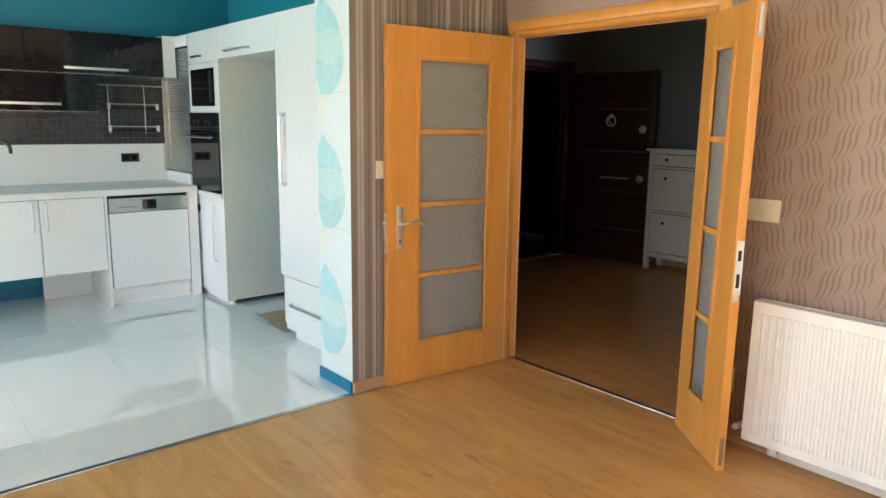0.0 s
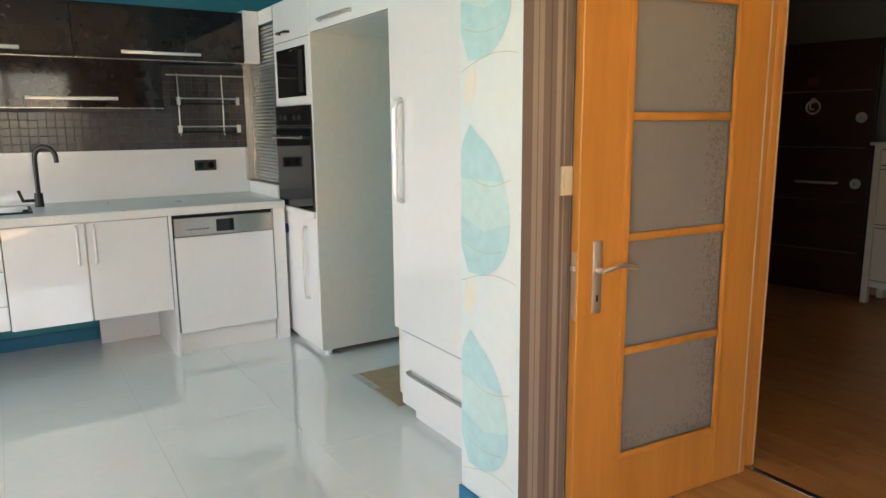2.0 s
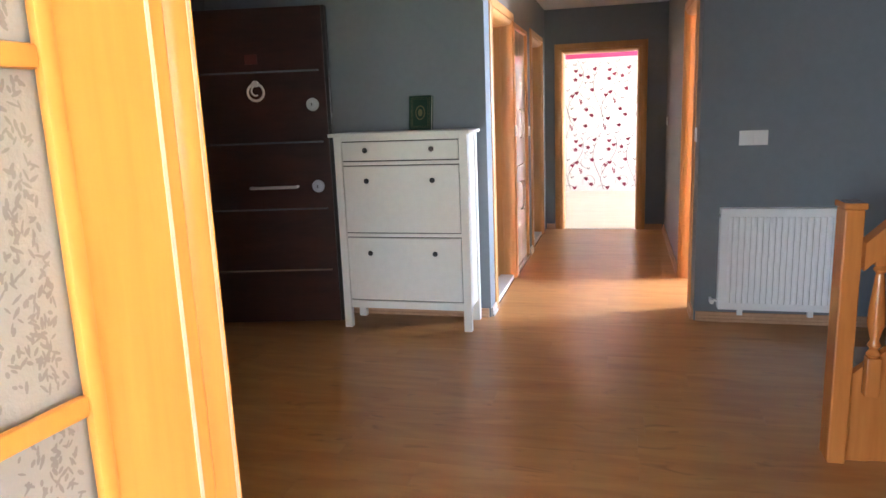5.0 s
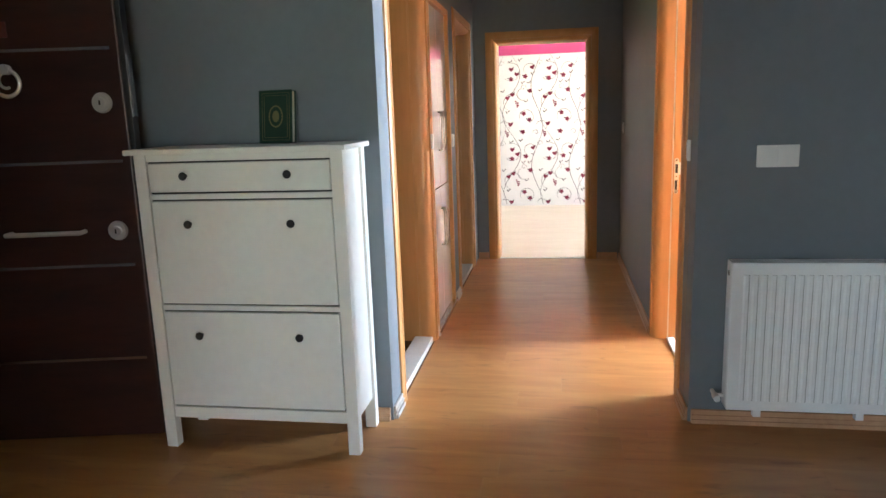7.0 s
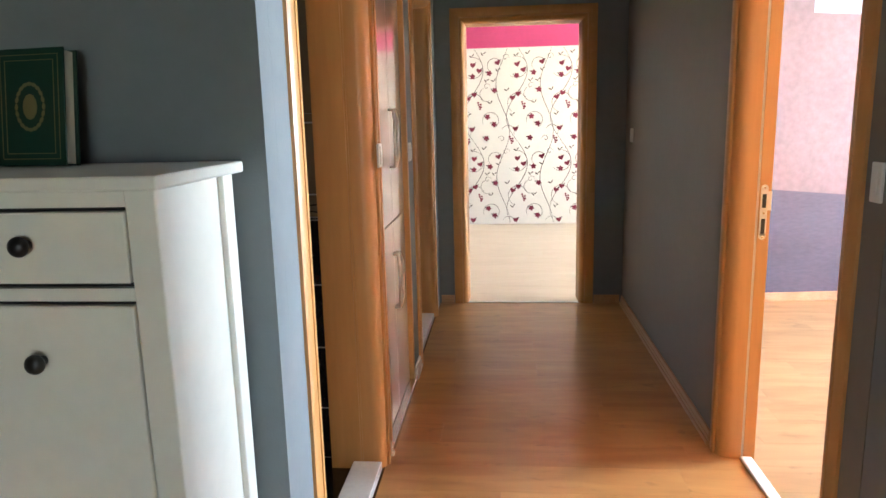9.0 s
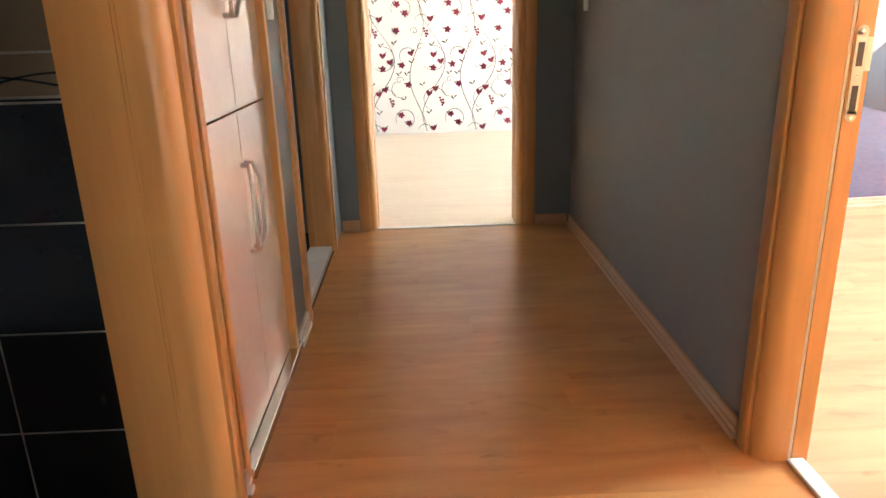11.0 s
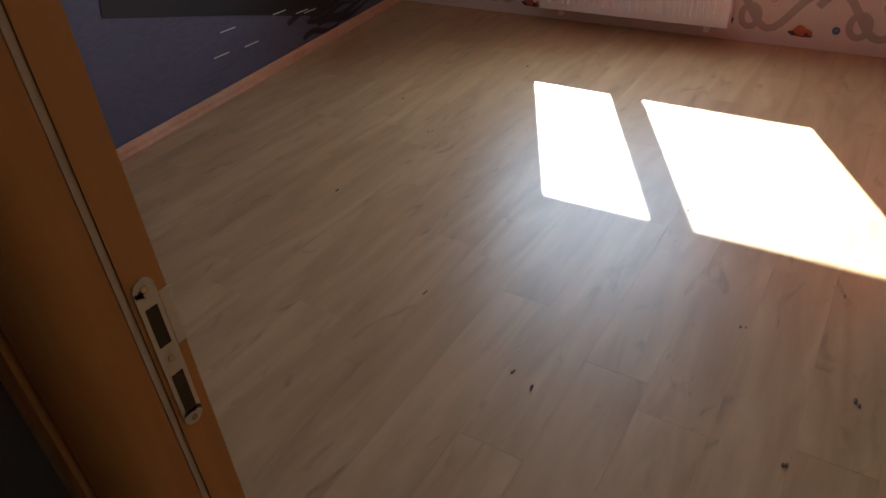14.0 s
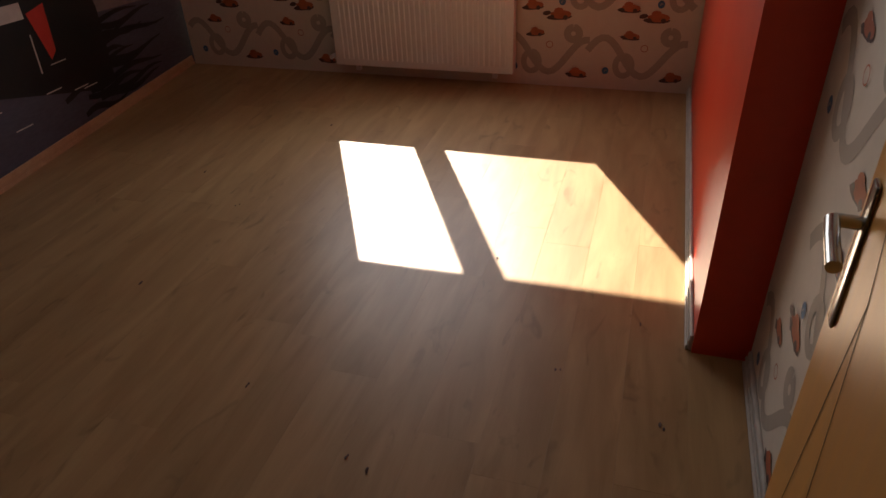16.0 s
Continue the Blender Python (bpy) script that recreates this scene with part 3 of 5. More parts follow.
def glazed_leaf(name, w, hgt, hinge, free, label, handle=True, margins=(0.225, 0.20)):
    """A glazed door leaf in its own frame: u from hinge to free edge, thickness 0.04, its face with the handle towards +y."""
    d = Vector(free) - Vector(hinge)
    rot = math.degrees(math.atan2(d.y, d.x))
    leaf = thing(name, label, "door", at=pose(hinge[0], hinge[1], 0.003, 0, 0, rot))
    T = 0.04
    ms, mf = margins
    gz0, gz1 = 0.226, hgt - 0.150
    u0, u1 = ms, w - mf
    part("hinge_stile", block(0, u0, -T / 2, T / 2, 0, hgt, 0.004), BEECH, leaf)
    part("lock_stile", block(u1, w, -T / 2, T / 2, 0, hgt, 0.004), BEECH, leaf)
    part("bottom_rail", block(u0 + 0.0005, u1 - 0.0005, -T / 2, T / 2, 0, gz0, 0.003), BEECH, leaf)
    part("top_rail", block(u0 + 0.0005, u1 - 0.0005, -T / 2, T / 2, gz1, hgt, 0.003), BEECH, leaf)
    for s in (-1, 1):
        y0, y1 = sorted((s * (T / 2 - 0.006), s * (T / 2 + 0.009)))
        bw = 0.022
        part("glazing_bead", block(u0 - 0.004, u0 + bw, y0, y1, gz0 - 0.004, gz1 + 0.004, 0.005), BEECH, leaf, smooth=True)
        part("glazing_bead", block(u1 - bw, u1 + 0.004, y0, y1, gz0 - 0.004, gz1 + 0.004, 0.005), BEECH, leaf, smooth=True)
        part("glazing_bead", block(u0 + bw + 0.0005, u1 - bw - 0.0005, y0, y1, gz0 - 0.004, gz0 + bw, 0.005), BEECH, leaf, smooth=True)
        part("glazing_bead", block(u0 + bw + 0.0005, u1 - bw - 0.0005, y0, y1, gz1 - bw, gz1 + 0.004, 0.005), BEECH, leaf, smooth=True)
        for k in (1, 2, 3):
            z = gz0 + (gz1 - gz0) * k / 4
            part("glazing_bar", block(u0 + bw + 0.0005, u1 - bw - 0.0005, y0, y1, z - 0.014, z + 0.014, 0.006), BEECH, leaf, smooth=True)
    for k in range(4):
        za, zb = gz0 + (gz1 - gz0) * k / 4, gz0 + (gz1 - gz0) * (k + 1) / 4
        pane = part("pane", block(u0 + 0.002, u1 - 0.002, -0.004, 0.004, za + 0.001, zb - 0.001), FROST, leaf, "frosted glass pane")
        rnd = random.Random(5 + k)
        for s in (-1, 1):
            f = Face((0, s * 0.004, 0), (1, 0, 0), (0, 0, 1), 0.0012)
            f.n = Vector((0, s * 0.0012, 0))
            bm = bmesh.new()
            for i in range(260):
                u = u0 + 0.03 + abs(rnd.gauss(0.0, 0.045))
                v = rnd.uniform(za + 0.03, zb - 0.02)
                if k == 0 and rnd.random() < 0.4:
                    u, v = rnd.uniform(u0 + 0.03, u1 - 0.04), za + 0.03 + abs(rnd.gauss(0, 0.03))
                if u < u1 - 0.03:
                    f.oval(bm, u, v, rnd.uniform(0.0015, 0.003), rnd.uniform(0.004, 0.009), rnd.uniform(-1.2, 1.2), seg=6)
            print_on("etched_sprig", bm, FROST_FIG, pane, "darker etched sprig pattern").parent = pane
    if handle:
        for s in (-1, 1):
            y = s * T / 2
            uz = w - 0.078
            part("lock_plate", block(uz - 0.019, uz + 0.019, min(y, y + s * 0.007), max(y, y + s * 0.007), 0.789, 1.037, 0.003), CHROME, leaf, "polished chrome lock plate", True)
            bm = bmesh.new()
            rod(bm, (uz, y, 0.938), (uz, y + s * 0.035, 0.938), 0.010)
            pts = [(uz, y + s * 0.038, 0.938)] + [(uz - 0.145 * t / 6, y + s * (0.04 + 0.006 * math.sin(t)), 0.938 + 0.016 * math.sin(t / 6 * math.pi) - 0.004 * (t / 6)) for t in range(1, 7)]
            tube(bm, pts, 0.0085)
            part("lever", bm, SATIN, leaf, "satin nickel lever handle", True)
            part("keyhole", block(uz - 0.004, uz + 0.004, min(y + s * 0.007, y + s * 0.008), max(y + s * 0.007, y + s * 0.008), 0.83, 0.852), KNOB, leaf)
        part("latch", block(w - 0.001, w + 0.012, -0.008, 0.008, 0.938, 0.955, 0.003), CHROME, leaf)
    part("edge_seal", block(0.030, 0.037, T / 2 + 0.0002, T / 2 + 0.002, 0, hgt), SEAL, leaf, "pale edge strip")
    part("lock_face", block(w + 0.0002, w + 0.002, -0.011, 0.011, 0.77, 1.0), SATIN, leaf, "steel lock face in the edge")
    return leaf


glazed_leaf("door_leaf", 0.893, 1.998, (-2.058, 2.580), (-2.136, 1.690), "open orange beech door leaf with four frosted panes", True, (0.190, 0.188))
glazed_leaf("door_leaf", 0.49, 1.992, (-0.802, 2.572), (-0.418, 2.267), "narrow orange beech door leaf, half open, with frosted panes", False, (0.12, 0.155))
for ob in list(scene.objects):
    if ob.name == "door_leaf.001":
        part("flush_bolt", block(0.4905, 0.493, -0.009, 0.009, 0.03, 0.16, 0.001), STEEL, ob, "steel flush bolt")
        part("flush_bolt", block(0.4905, 0.493, -0.009, 0.009, 1.84, 1.97, 0.001), STEEL, ob, "steel flush bolt")
        part("strike_plate", block(0.4905, 0.494, -0.013, 0.017, 0.80, 1.03, 0.001), WHITE_PLASTIC, ob, "pale metal strike plate")
        part("strike_hole", block(0.4942, 0.4946, -0.006, 0.008, 0.83, 0.89), KNOB, ob)
        part("strike_hole", block(0.4942, 0.4946, -0.006, 0.008, 0.945, 0.99), KNOB, ob)
structure("threshold_living", block(-2.058, -0.831, 2.612, 2.642, 0.0, 0.006, 0.002), STEEL, "thin metal threshold strip at the double door")

casing("door_3", "orange beech frame of the bathroom door", "y", -2.28, 1, 6.372, 7.248, 2.03, CASING, -2.485)
casing("door_4", "orange beech frame of the store room door", "y", -2.28, 1, 8.42, 9.29, 2.03, CASING, -2.40)
casing("door_5", "orange beech frame of the end room", "x", 9.644, -1, -2.10, -1.255, 1.98, CASING, 9.84, 0.08, SEAL)
casing("door_6", "orange beech frame of the sunny room", "y", CR, -1, 6.53, 7.393, 2.03, CASING, CR + 0.13, 0.08, SEAL)
structure("threshold_bath", block(-2.40, -2.288, 6.401, 7.219, 0.0, 0.035, 0.004), MARBLE, "white marble threshold of the bathroom")
structure("threshold_store", block(-2.40, -2.288, 8.449, 9.261, 0.0, 0.035, 0.004), MARBLE, "white marble threshold")
structure("threshold_far", block(-2.07, -1.285, 9.65, 9.68, 0.0, 0.006, 0.002), WHITE_PLASTIC, "white threshold strip")
structure("threshold_room", block(CR + 0.075, CR + 0.12, 6.56, 7.363, 0.0, 0.012, 0.005), WHITE_PLASTIC, "rounded white threshold strip of the sunny room")

# strike plate on the sunny room's far jamb
sp = thing("strike_plate", "ivory metal strike plate screwed to the door jamb", "strike plate")
SX, SYP = CR + 0.1055, 7.3618      # middle of the plate and the jamb's face
bm = block(SX - 0.0125, SX + 0.0125, SYP - 0.002, SYP, 0.880, 1.057)
for z in (0.880, 1.057):
    rod(bm, (SX, SYP - 0.002, z), (SX, SYP, z), 0.0125, seg=24)
part("plate", bm, BEIGE_PLASTIC, sp)
part("lip", block(SX + 0.0127, SX + 0.026, SYP - 0.002, SYP, 0.975, 1.045, 0.0008), BEIGE_PLASTIC, sp)
for z0, z1 in ((0.890, 0.945), (0.985, 1.035)):
    part("hole", block(SX - 0.007, SX + 0.007, SYP - 0.0028, SYP - 0.0021, z0, z1), KNOB, sp, "dark latch hole")
for z in (0.876, 0.966, 1.058):
    part("screw", rod(bmesh.new(), (SX, SYP - 0.0021, z), (SX, SYP - 0.0032, z), 0.004), STEEL, sp)

# the sunny room's own door, opened against the wall
kl = thing("door_leaf", "open flat beech door with grooves and a steel lever", "door", at=pose(-0.775, 6.50, 0.008, 0, 0, -6))
part("panel", block(-0.065, 0.82, -0.02, 0.02, 0, 2.0, 0.003), BEECH, kl)
kf = Face((0, 0.02, 0), (1, 0, 0), (0, 0, 1), 0.0008)
kf.n = Vector((0, 0.0008, 0))
bm = bmesh.new()
kf.ribbon(bm, [(0.44, 0.0), (0.56, 0.72), (0.60, 0.95), (0.82, 1.5)], 0.004)
kf.ribbon(bm, [(0.60, 0.95), (0.70, 0.30), (0.74, 0.0)], 0.004)
print_on("groove", bm, JOINT, kl, "dark carved grooves")
part("lock_plate", block(0.735, 0.772, 0.02, 0.028, 0.80, 1.06, 0.004), STEEL, kl, "steel lock plate", True)
part("lever", tube(rod(bmesh.new(), (0.753, 0.028, 0.99), (0.753, 0.065, 0.99), 0.011), [(0.753, 0.067, 0.99), (0.70, 0.07, 0.99), (0.625, 0.07, 0.985)], 0.0115, 12), STEEL, kl, "round steel lever", True)
for z in (0.2, 1.75):
    part("hinge", rod(bmesh.new(), (-0.072, 0.0, z), (-0.072, 0.0, z + 0.09), 0.007), STEEL, kl)

# entrance: steel door opened to the wall, dark frame
casing("door_7", "dark frame of the entrance opening", "y", -4.23, 1, 4.75, 5.70, 2.10, MAHOGANY, -4.43)
structure("threshold_entry", block(-4.26, -4.21, 4.78, 5.67, 0.0, 0.012, 0.003), MARBLE, "pale threshold of the entrance")
hd = Vector((-3.245, 5.875)) - Vector((-4.19, 5.69))
ed = thing("entrance_door", "open dark mahogany steel entrance door with metal strips", "door", at=pose(-4.19, 5.70, 0.012, 0, 0, math.degrees(math.atan2(hd.y, hd.x))))
EW, EH = 0.945, 2.04
part("panel", block(0, EW, 0.0, 0.065, 0, EH, 0.006), MAHOGANY, ed)
part("edge_frame", block(EW + 0.0005, EW + 0.022, 0.005, 0.06, 0.0, EH, 0.003), BLACK_MATTE, ed, "black steel door edge")
for z in (1.650, 1.203, 0.770, 0.358):
    part("metal_strip", block(0.08, EW - 0.035, -0.003, 0.0005, z - 0.006, z + 0.006), STEEL, ed, "thin steel strip")
part("number_plate", block(0.44, 0.52, -0.004, 0.0005, 1.70, 1.76, 0.001), mat("red_brown_plate", (0.14, 0.03, 0.025), 0.4), ed, "red brown number plate")
bm = bmesh.new()
ring = [(0.50 + 0.052 * math.cos(a), -0.02, 1.525 + 0.052 * math.sin(a)) for a in np.linspace(0.0, 2 * math.pi, 24)]
tube(bm, ring, 0.008)
rod(bm, (0.50, 0.0, 1.578), (0.50, -0.03, 1.578), 0.020)
tube(bm, [(0.50 + 0.026 * math.cos(a), -0.022, 1.535 + 0.030 * math.sin(a)) for a in np.linspace(1.5, 5.2, 12)], 0.006)
part("knocker", bm, CHROME, ed, "chrome ring knocker", True)
for z in (1.438, 0.916):
    bm = bmesh.new()
    rod(bm, (0.855, 0.001, z), (0.855, -0.012, z), 0.042, 0.036, 24)
    rod(bm, (0.855, -0.012, z), (0.855, -0.024, z), 0.022, 0.020, 20)
    cyl = part("lock_rosette", bm, CHROME, ed, "round chrome lock rosette", True)
    part("key_slot", block(0.897 - 0.045, 0.903 - 0.045, -0.0255, -0.0240, z - 0.009, z + 0.009), KNOB, cyl)
bm = bmesh.new()
tube(bm, [(0.42, 0.0, 0.918), (0.42, -0.045, 0.918), (0.72, -0.045, 0.918), (0.72, 0.0, 0.918)], 0.010)
part("pull_bar", bm, CHROME, ed, "chrome pull bar", True)
part("lock_edge", block(EW + 0.0225, EW + 0.026, 0.015, 0.05, 1.38, 1.62), STEEL, ed, "steel lock face in the edge")
part("lock_edge", block(EW + 0.0225, EW + 0.026, 0.015, 0.05, 0.85, 1.10), STEEL, ed, "steel lock face in the edge")

# ---- hall furniture ----
sc = thing("shoe_cabinet", "white painted shoe cabinet with two flaps and black knobs", "cabinet")
X0, X1, YF, YB, CT = -3.195, -2.338, 5.79, 6.095, 1.262
part("top", block(X0 - 0.022, X1 + 0.022, YF - 0.035, YB + 0.005, CT - 0.022, CT, 0.004), WHITE_PAINT, sc)
for x in (X0, X1 - 0.05):
    for y in (YF, YB - 0.045):
        part("leg", block(x, x + 0.05, y, y + 0.045, 0, CT - 0.0225, 0.003), WHITE_PAINT, sc)
for x in (X0 + 0.012, X1 - 0.03):
    part("side_panel", block(x, x + 0.018, YF + 0.046, YB - 0.046, 0.14, CT - 0.023), WHITE_PAINT, sc)
part("back_panel", block(X0 + 0.05, X1 - 0.05, YB - 0.012, YB - 0.004, 0.12, CT - 0.023), WHITE_PAINT, sc)
part("bottom_rail", block(X0 + 0.051, X1 - 0.051, YF + 0.004, YF + 0.03, 0.135, 0.185, 0.003), WHITE_PAINT, sc)
# solid black block gives the gaps round the fronts their shade
part("shadow_gap", block(X0 + 0.0505, X1 - 0.0505, YF + 0.02, YF + 0.10, 0.186, CT - 0.024), BLACK_MATTE, sc, "black block for the shade behind the fronts")
part("mid_rail", block(X0 + 0.051, X1 - 0.051, YF + 0.006, YF + 0.019, 0.607, 0.628), WHITE_PAINT, sc)
part("mid_rail", block(X0 + 0.051, X1 - 0.051, YF + 0.006, YF + 0.019, 1.062, 1.083), WHITE_PAINT, sc)
for name, z0, z1, kz in (("flap", 0.193, 0.600, 0.505), ("flap", 0.635, 1.055, 0.965), ("drawer_front", 1.091, 1.205, 1.155)):
    fr = part(name, block(X0 + 0.055, X1 - 0.055, YF + 0.002, YF + 0.02, z0, z1, 0.003), WHITE_PAINT, sc)
    for x in (X0 + 0.213, X1 - 0.217):
        bm = bmesh.new()
        rod(bm, (x, YF + 0.003, kz), (x, YF - 0.014, kz), 0.008, 0.008)
        bmesh.ops.create_uvsphere(bm, u_segments=14, v_segments=10, radius=0.0165, matrix=Matrix.Translation((x, YF - 0.02, kz)) @ Matrix.Diagonal((1, 0.75, 1, 1)))
        part("knob", bm, KNOB, fr, "round black knob", True)
part("top_rail", block(X0 + 0.051, X1 - 0.051, YF + 0.003, YF + 0.02, 1.212, CT - 0.0225), WHITE_PAINT, sc)

bk = thing("book", "dark green hardcover book standing upright with gilt border", "book", at=pose(-2.685, 6.03, CT + 0.001, -7, 0, -8))
part("cover", block(-0.075, 0.075, -0.018, -0.014, 0, 0.215, 0.001), BOOK_GREEN, bk)
part("cover", block(-0.075, 0.075, 0.014, 0.018, 0, 0.215, 0.001), BOOK_GREEN, bk)
part("spine", block(-0.079, -0.075, -0.018, 0.018, 0, 0.215, 0.001), BOOK_GREEN, bk)
part("pages", block(-0.074, 0.068, -0.0135, 0.0135, 0.004, 0.211), PAPER, bk, "pale page block")
bf = Face((0, -0.018, 0), (1, 0, 0), (0, 0, 1), 0.0006)
bm = bmesh.new()
for m in (0.012, 0.022):
    bf.ribbon(bm, [(-0.075 + m, m), (0.075 - m, m), (0.075 - m, 0.215 - m), (-0.075 + m, 0.215 - m), (-0.075 + m, m + 0.001)], 0.0022)
for i in range(20):
    a = 2 * math.pi * i / 20
    bf.oval(bm, 0.030 * math.cos(a), 0.108 + 0.042 * math.sin(a), 0.004, 0.007, a, seg=6)
bf.oval(bm, 0, 0.108, 0.016, 0.024, seg=12)
print_on("gilt_border", bm, GOLD, bk, "dull gold ornament")


def radiator(name, w, h, label, m):
    """A white panel radiator: front towards -y, its back at y = 0, on brackets; x along it, z up from its lower edge."""
    r = thing(name, label, "radiator", at=m)
    d = 0.10
    bm = block(0, w, -d, -d + 0.012, 0, h, 0.004)
    fp = part("front_panel", bm, RADIATOR, r)
    n = int((w - 0.08) / 0.0335)
    fb = bmesh.new()
    vs = []
    for dx, dy in ((-0.0125, 0.0), (-0.006, -0.007), (0.006, -0.007), (0.0125, 0.0)):
        vs.append((fb.verts.new((dx, -d + dy - 0.0005, 0.045)), fb.verts.new((dx, -d + dy - 0.0005, h - 0.05))))
    for p, q in zip(vs, vs[1:]):
        fb.faces.new((p[0], q[0], q[1], p[1]))
    fb.faces.new([p[0] for p in vs])
    fb.faces.new([p[1] for p in vs][::-1])
    fm_ = mesh_of("flute", fb, RADIATOR)
    for i in range(n):
        o = new("flute", fm_)
        o.location = (0.04 + (w - 0.08) * (i + 0.5) / n, 0, 0)
        o.parent = fp
    part("back_panel", block(0.01, w - 0.01, -0.035, -0.023, 0.01, h - 0.01, 0.003), RADIATOR, r)
    part("side_cover", block(-0.001, 0.003, -d + 0.013, -0.022, 0.005, h, 0.001), RADIATOR, r)
    part("side_cover", block(w - 0.003, w + 0.001, -d + 0.013, -0.022, 0.005, h, 0.001), RADIATOR, r)
    bm = bmesh.new()
    k = int(w / 0.012)
    for i in range(k):
        x = 0.006 + (w - 0.012) * i / (k - 1)
        cuboid(bm, x - 0.002, x + 0.002, -d + 0.014, -0.024, h - 0.012, h - 0.002)
    cuboid(bm, 0.004, w - 0.004, -d + 0.012, -d + 0.016, h - 0.012, h - 0.001)
    cuboid(bm, 0.004, w - 0.004, -0.026, -0.022, h - 0.012, h - 0.001)
    part("top_grille", bm, RADIATOR, r, "slotted top grille")
    # plain block whose near-black colour paints the shade between the panels
    part("convector", block(0.02, w - 0.02, -d + 0.02, -0.04, 0.02, h - 0.02), UNLIT_BLACK, r, "convector block, near-black for the inner shade")
    for x in (0.12, w - 0.14):
        part("bracket", block(x, x + 0.03, -0.0225, 0.0, 0.06, h - 0.06), RADIATOR, r)
        part("bracket_foot", block(x, x + 0.03, -0.06, -0.03, -0.045, 0.009), RADIATOR, r)
    bm = bmesh.new()
    tube(bm, [(0.0, -0.05, 0.045), (-0.035, -0.05, 0.045), (-0.035, 0.0, 0.045)], 0.009)
    rod(bm, (-0.035, -0.05, 0.045), (-0.035, -0.095, 0.045), 0.014)
    part("valve", bm, WHITE_PLASTIC, r, "small white valve", True)
    part("vent_plug", rod(bmesh.new(), (-0.004, -0.06, h - 0.05), (0.0, -0.06, h - 0.05), 0.012), STEEL, r)
    return r


radiator("radiator", 1.5, 0.66, "white panel radiator on the taupe papered wall", pose(-0.45, 2.605, 0.075))
radiator("radiator", 0.66, 0.63, "white panel radiator on the grey hall wall", pose(-0.85, 6.228, 0.105))
radiator("radiator", 1.19, 0.62, "cream white panel radiator under the sunny window", pose(3.158, 8.79, 0.09, 0, 0, -90))


def switch(name, x, y, z, rot, w=0.082, h=0.082, gangs=1, material=BEIGE_PLASTIC, label="ivory light switch on the wall"):
    s = thing(name, label, "switch", at=pose(x, y, z, 0, 0, rot))
    part("plate", block(-w / 2, w / 2, -0.009, 0, -h / 2, h / 2, 0.003), material, s, smooth=True)
    g = (w - 0.02) / gangs
    for i in range(gangs):
        x0 = -w / 2 + 0.01 + g * i
        part("rocker", block(x0 + 0.001, x0 + g - 0.001, -0.0125, -0.0092, -h / 2 + 0.01, h / 2 - 0.01, 0.002), material, s, smooth=True)
    return s


switch("light_switch", -0.50, 2.62, 1.128, 0, 0.155, 0.10, 2, label="ivory double light switch on taupe wallpaper")
switch("light_switch", -2.17, 1.69, 1.24, 90, 0.082, 0.095, 1, label="ivory light switch behind the open door")
switch("light_switch", -0.675, 6.23, 1.15, 0, 0.16, 0.088, 2, WHITE_PLASTIC, "white double light switch on the grey hall wall")
switch("light_switch", -2.262, 7.262, 1.205, 90, 0.06, 0.085, 1, WHITE_PLASTIC, "white switch beside the closet")
switch("light_switch", -2.28, 8.20, 1.17, 90, 0.07, 0.09, 1, WHITE_PLASTIC, "white switch beside the closet")
switch("light_switch", CR, 9.40, 1.19, -90, 0.07, 0.09, 1, WHITE_PLASTIC, "white switch on the corridor wall")
switch("intercom_switch", CR, 6.40, 1.17, -90, 0.045, 0.09, 1, WHITE_PLASTIC, "small white switch at the corner of the wall")
so = thing("wall_socket", "ivory power socket low on the wall", "socket", at=pose(-0.60, 2.62, 0.30))
part("plate", block(-0.04, 0.04, -0.009, 0, -0.06, 0.06, 0.003), BEIGE_PLASTIC, so)
for z in (-0.025, 0.03):
    part("socket_hole", rod(bmesh.new(), (0, -0.0092, z), (0, -0.0098, z), 0.018), KNOB, so)

# loose laminate board leaning under the living radiator
lb = solid("baseboard_piece", block(-0.36, 1.0, 2.585, 2.60, 0.005, 0.085, 0.002), WHITE_BOARD, "pale worn skirting board below the radiator", "skirting board")

# ---- staircase ----
st = thing("staircase", "varnished orange wooden staircase with turned balusters", "staircase")
SY = 4.47
part("newel_board", block(-0.665, -0.60, SY - 0.05, SY + 0.06, 0.0, 0.975, 0.006), STAIRWOOD, st)
part("newel_cap", block(-0.672, -0.593, SY - 0.057, SY + 0.067, 0.976, 1.0, 0.006), STAIRWOOD, st)


def slanted(bm, y0, y1, xa, za, xb, zb, depth):
    vs = [bm.verts.new((x, y, z)) for y in (y0, y1) for x, z in ((xa, za), (xb, zb), (xb, zb - depth), (xa, za - depth))]
    for q in ((0, 1, 2, 3), (7, 6, 5, 4), (0, 4, 5, 1), (1, 5, 6, 2), (2, 6, 7, 3), (3, 7, 4, 0)):
        bm.faces.new([vs[i] for i in q])
    return bm


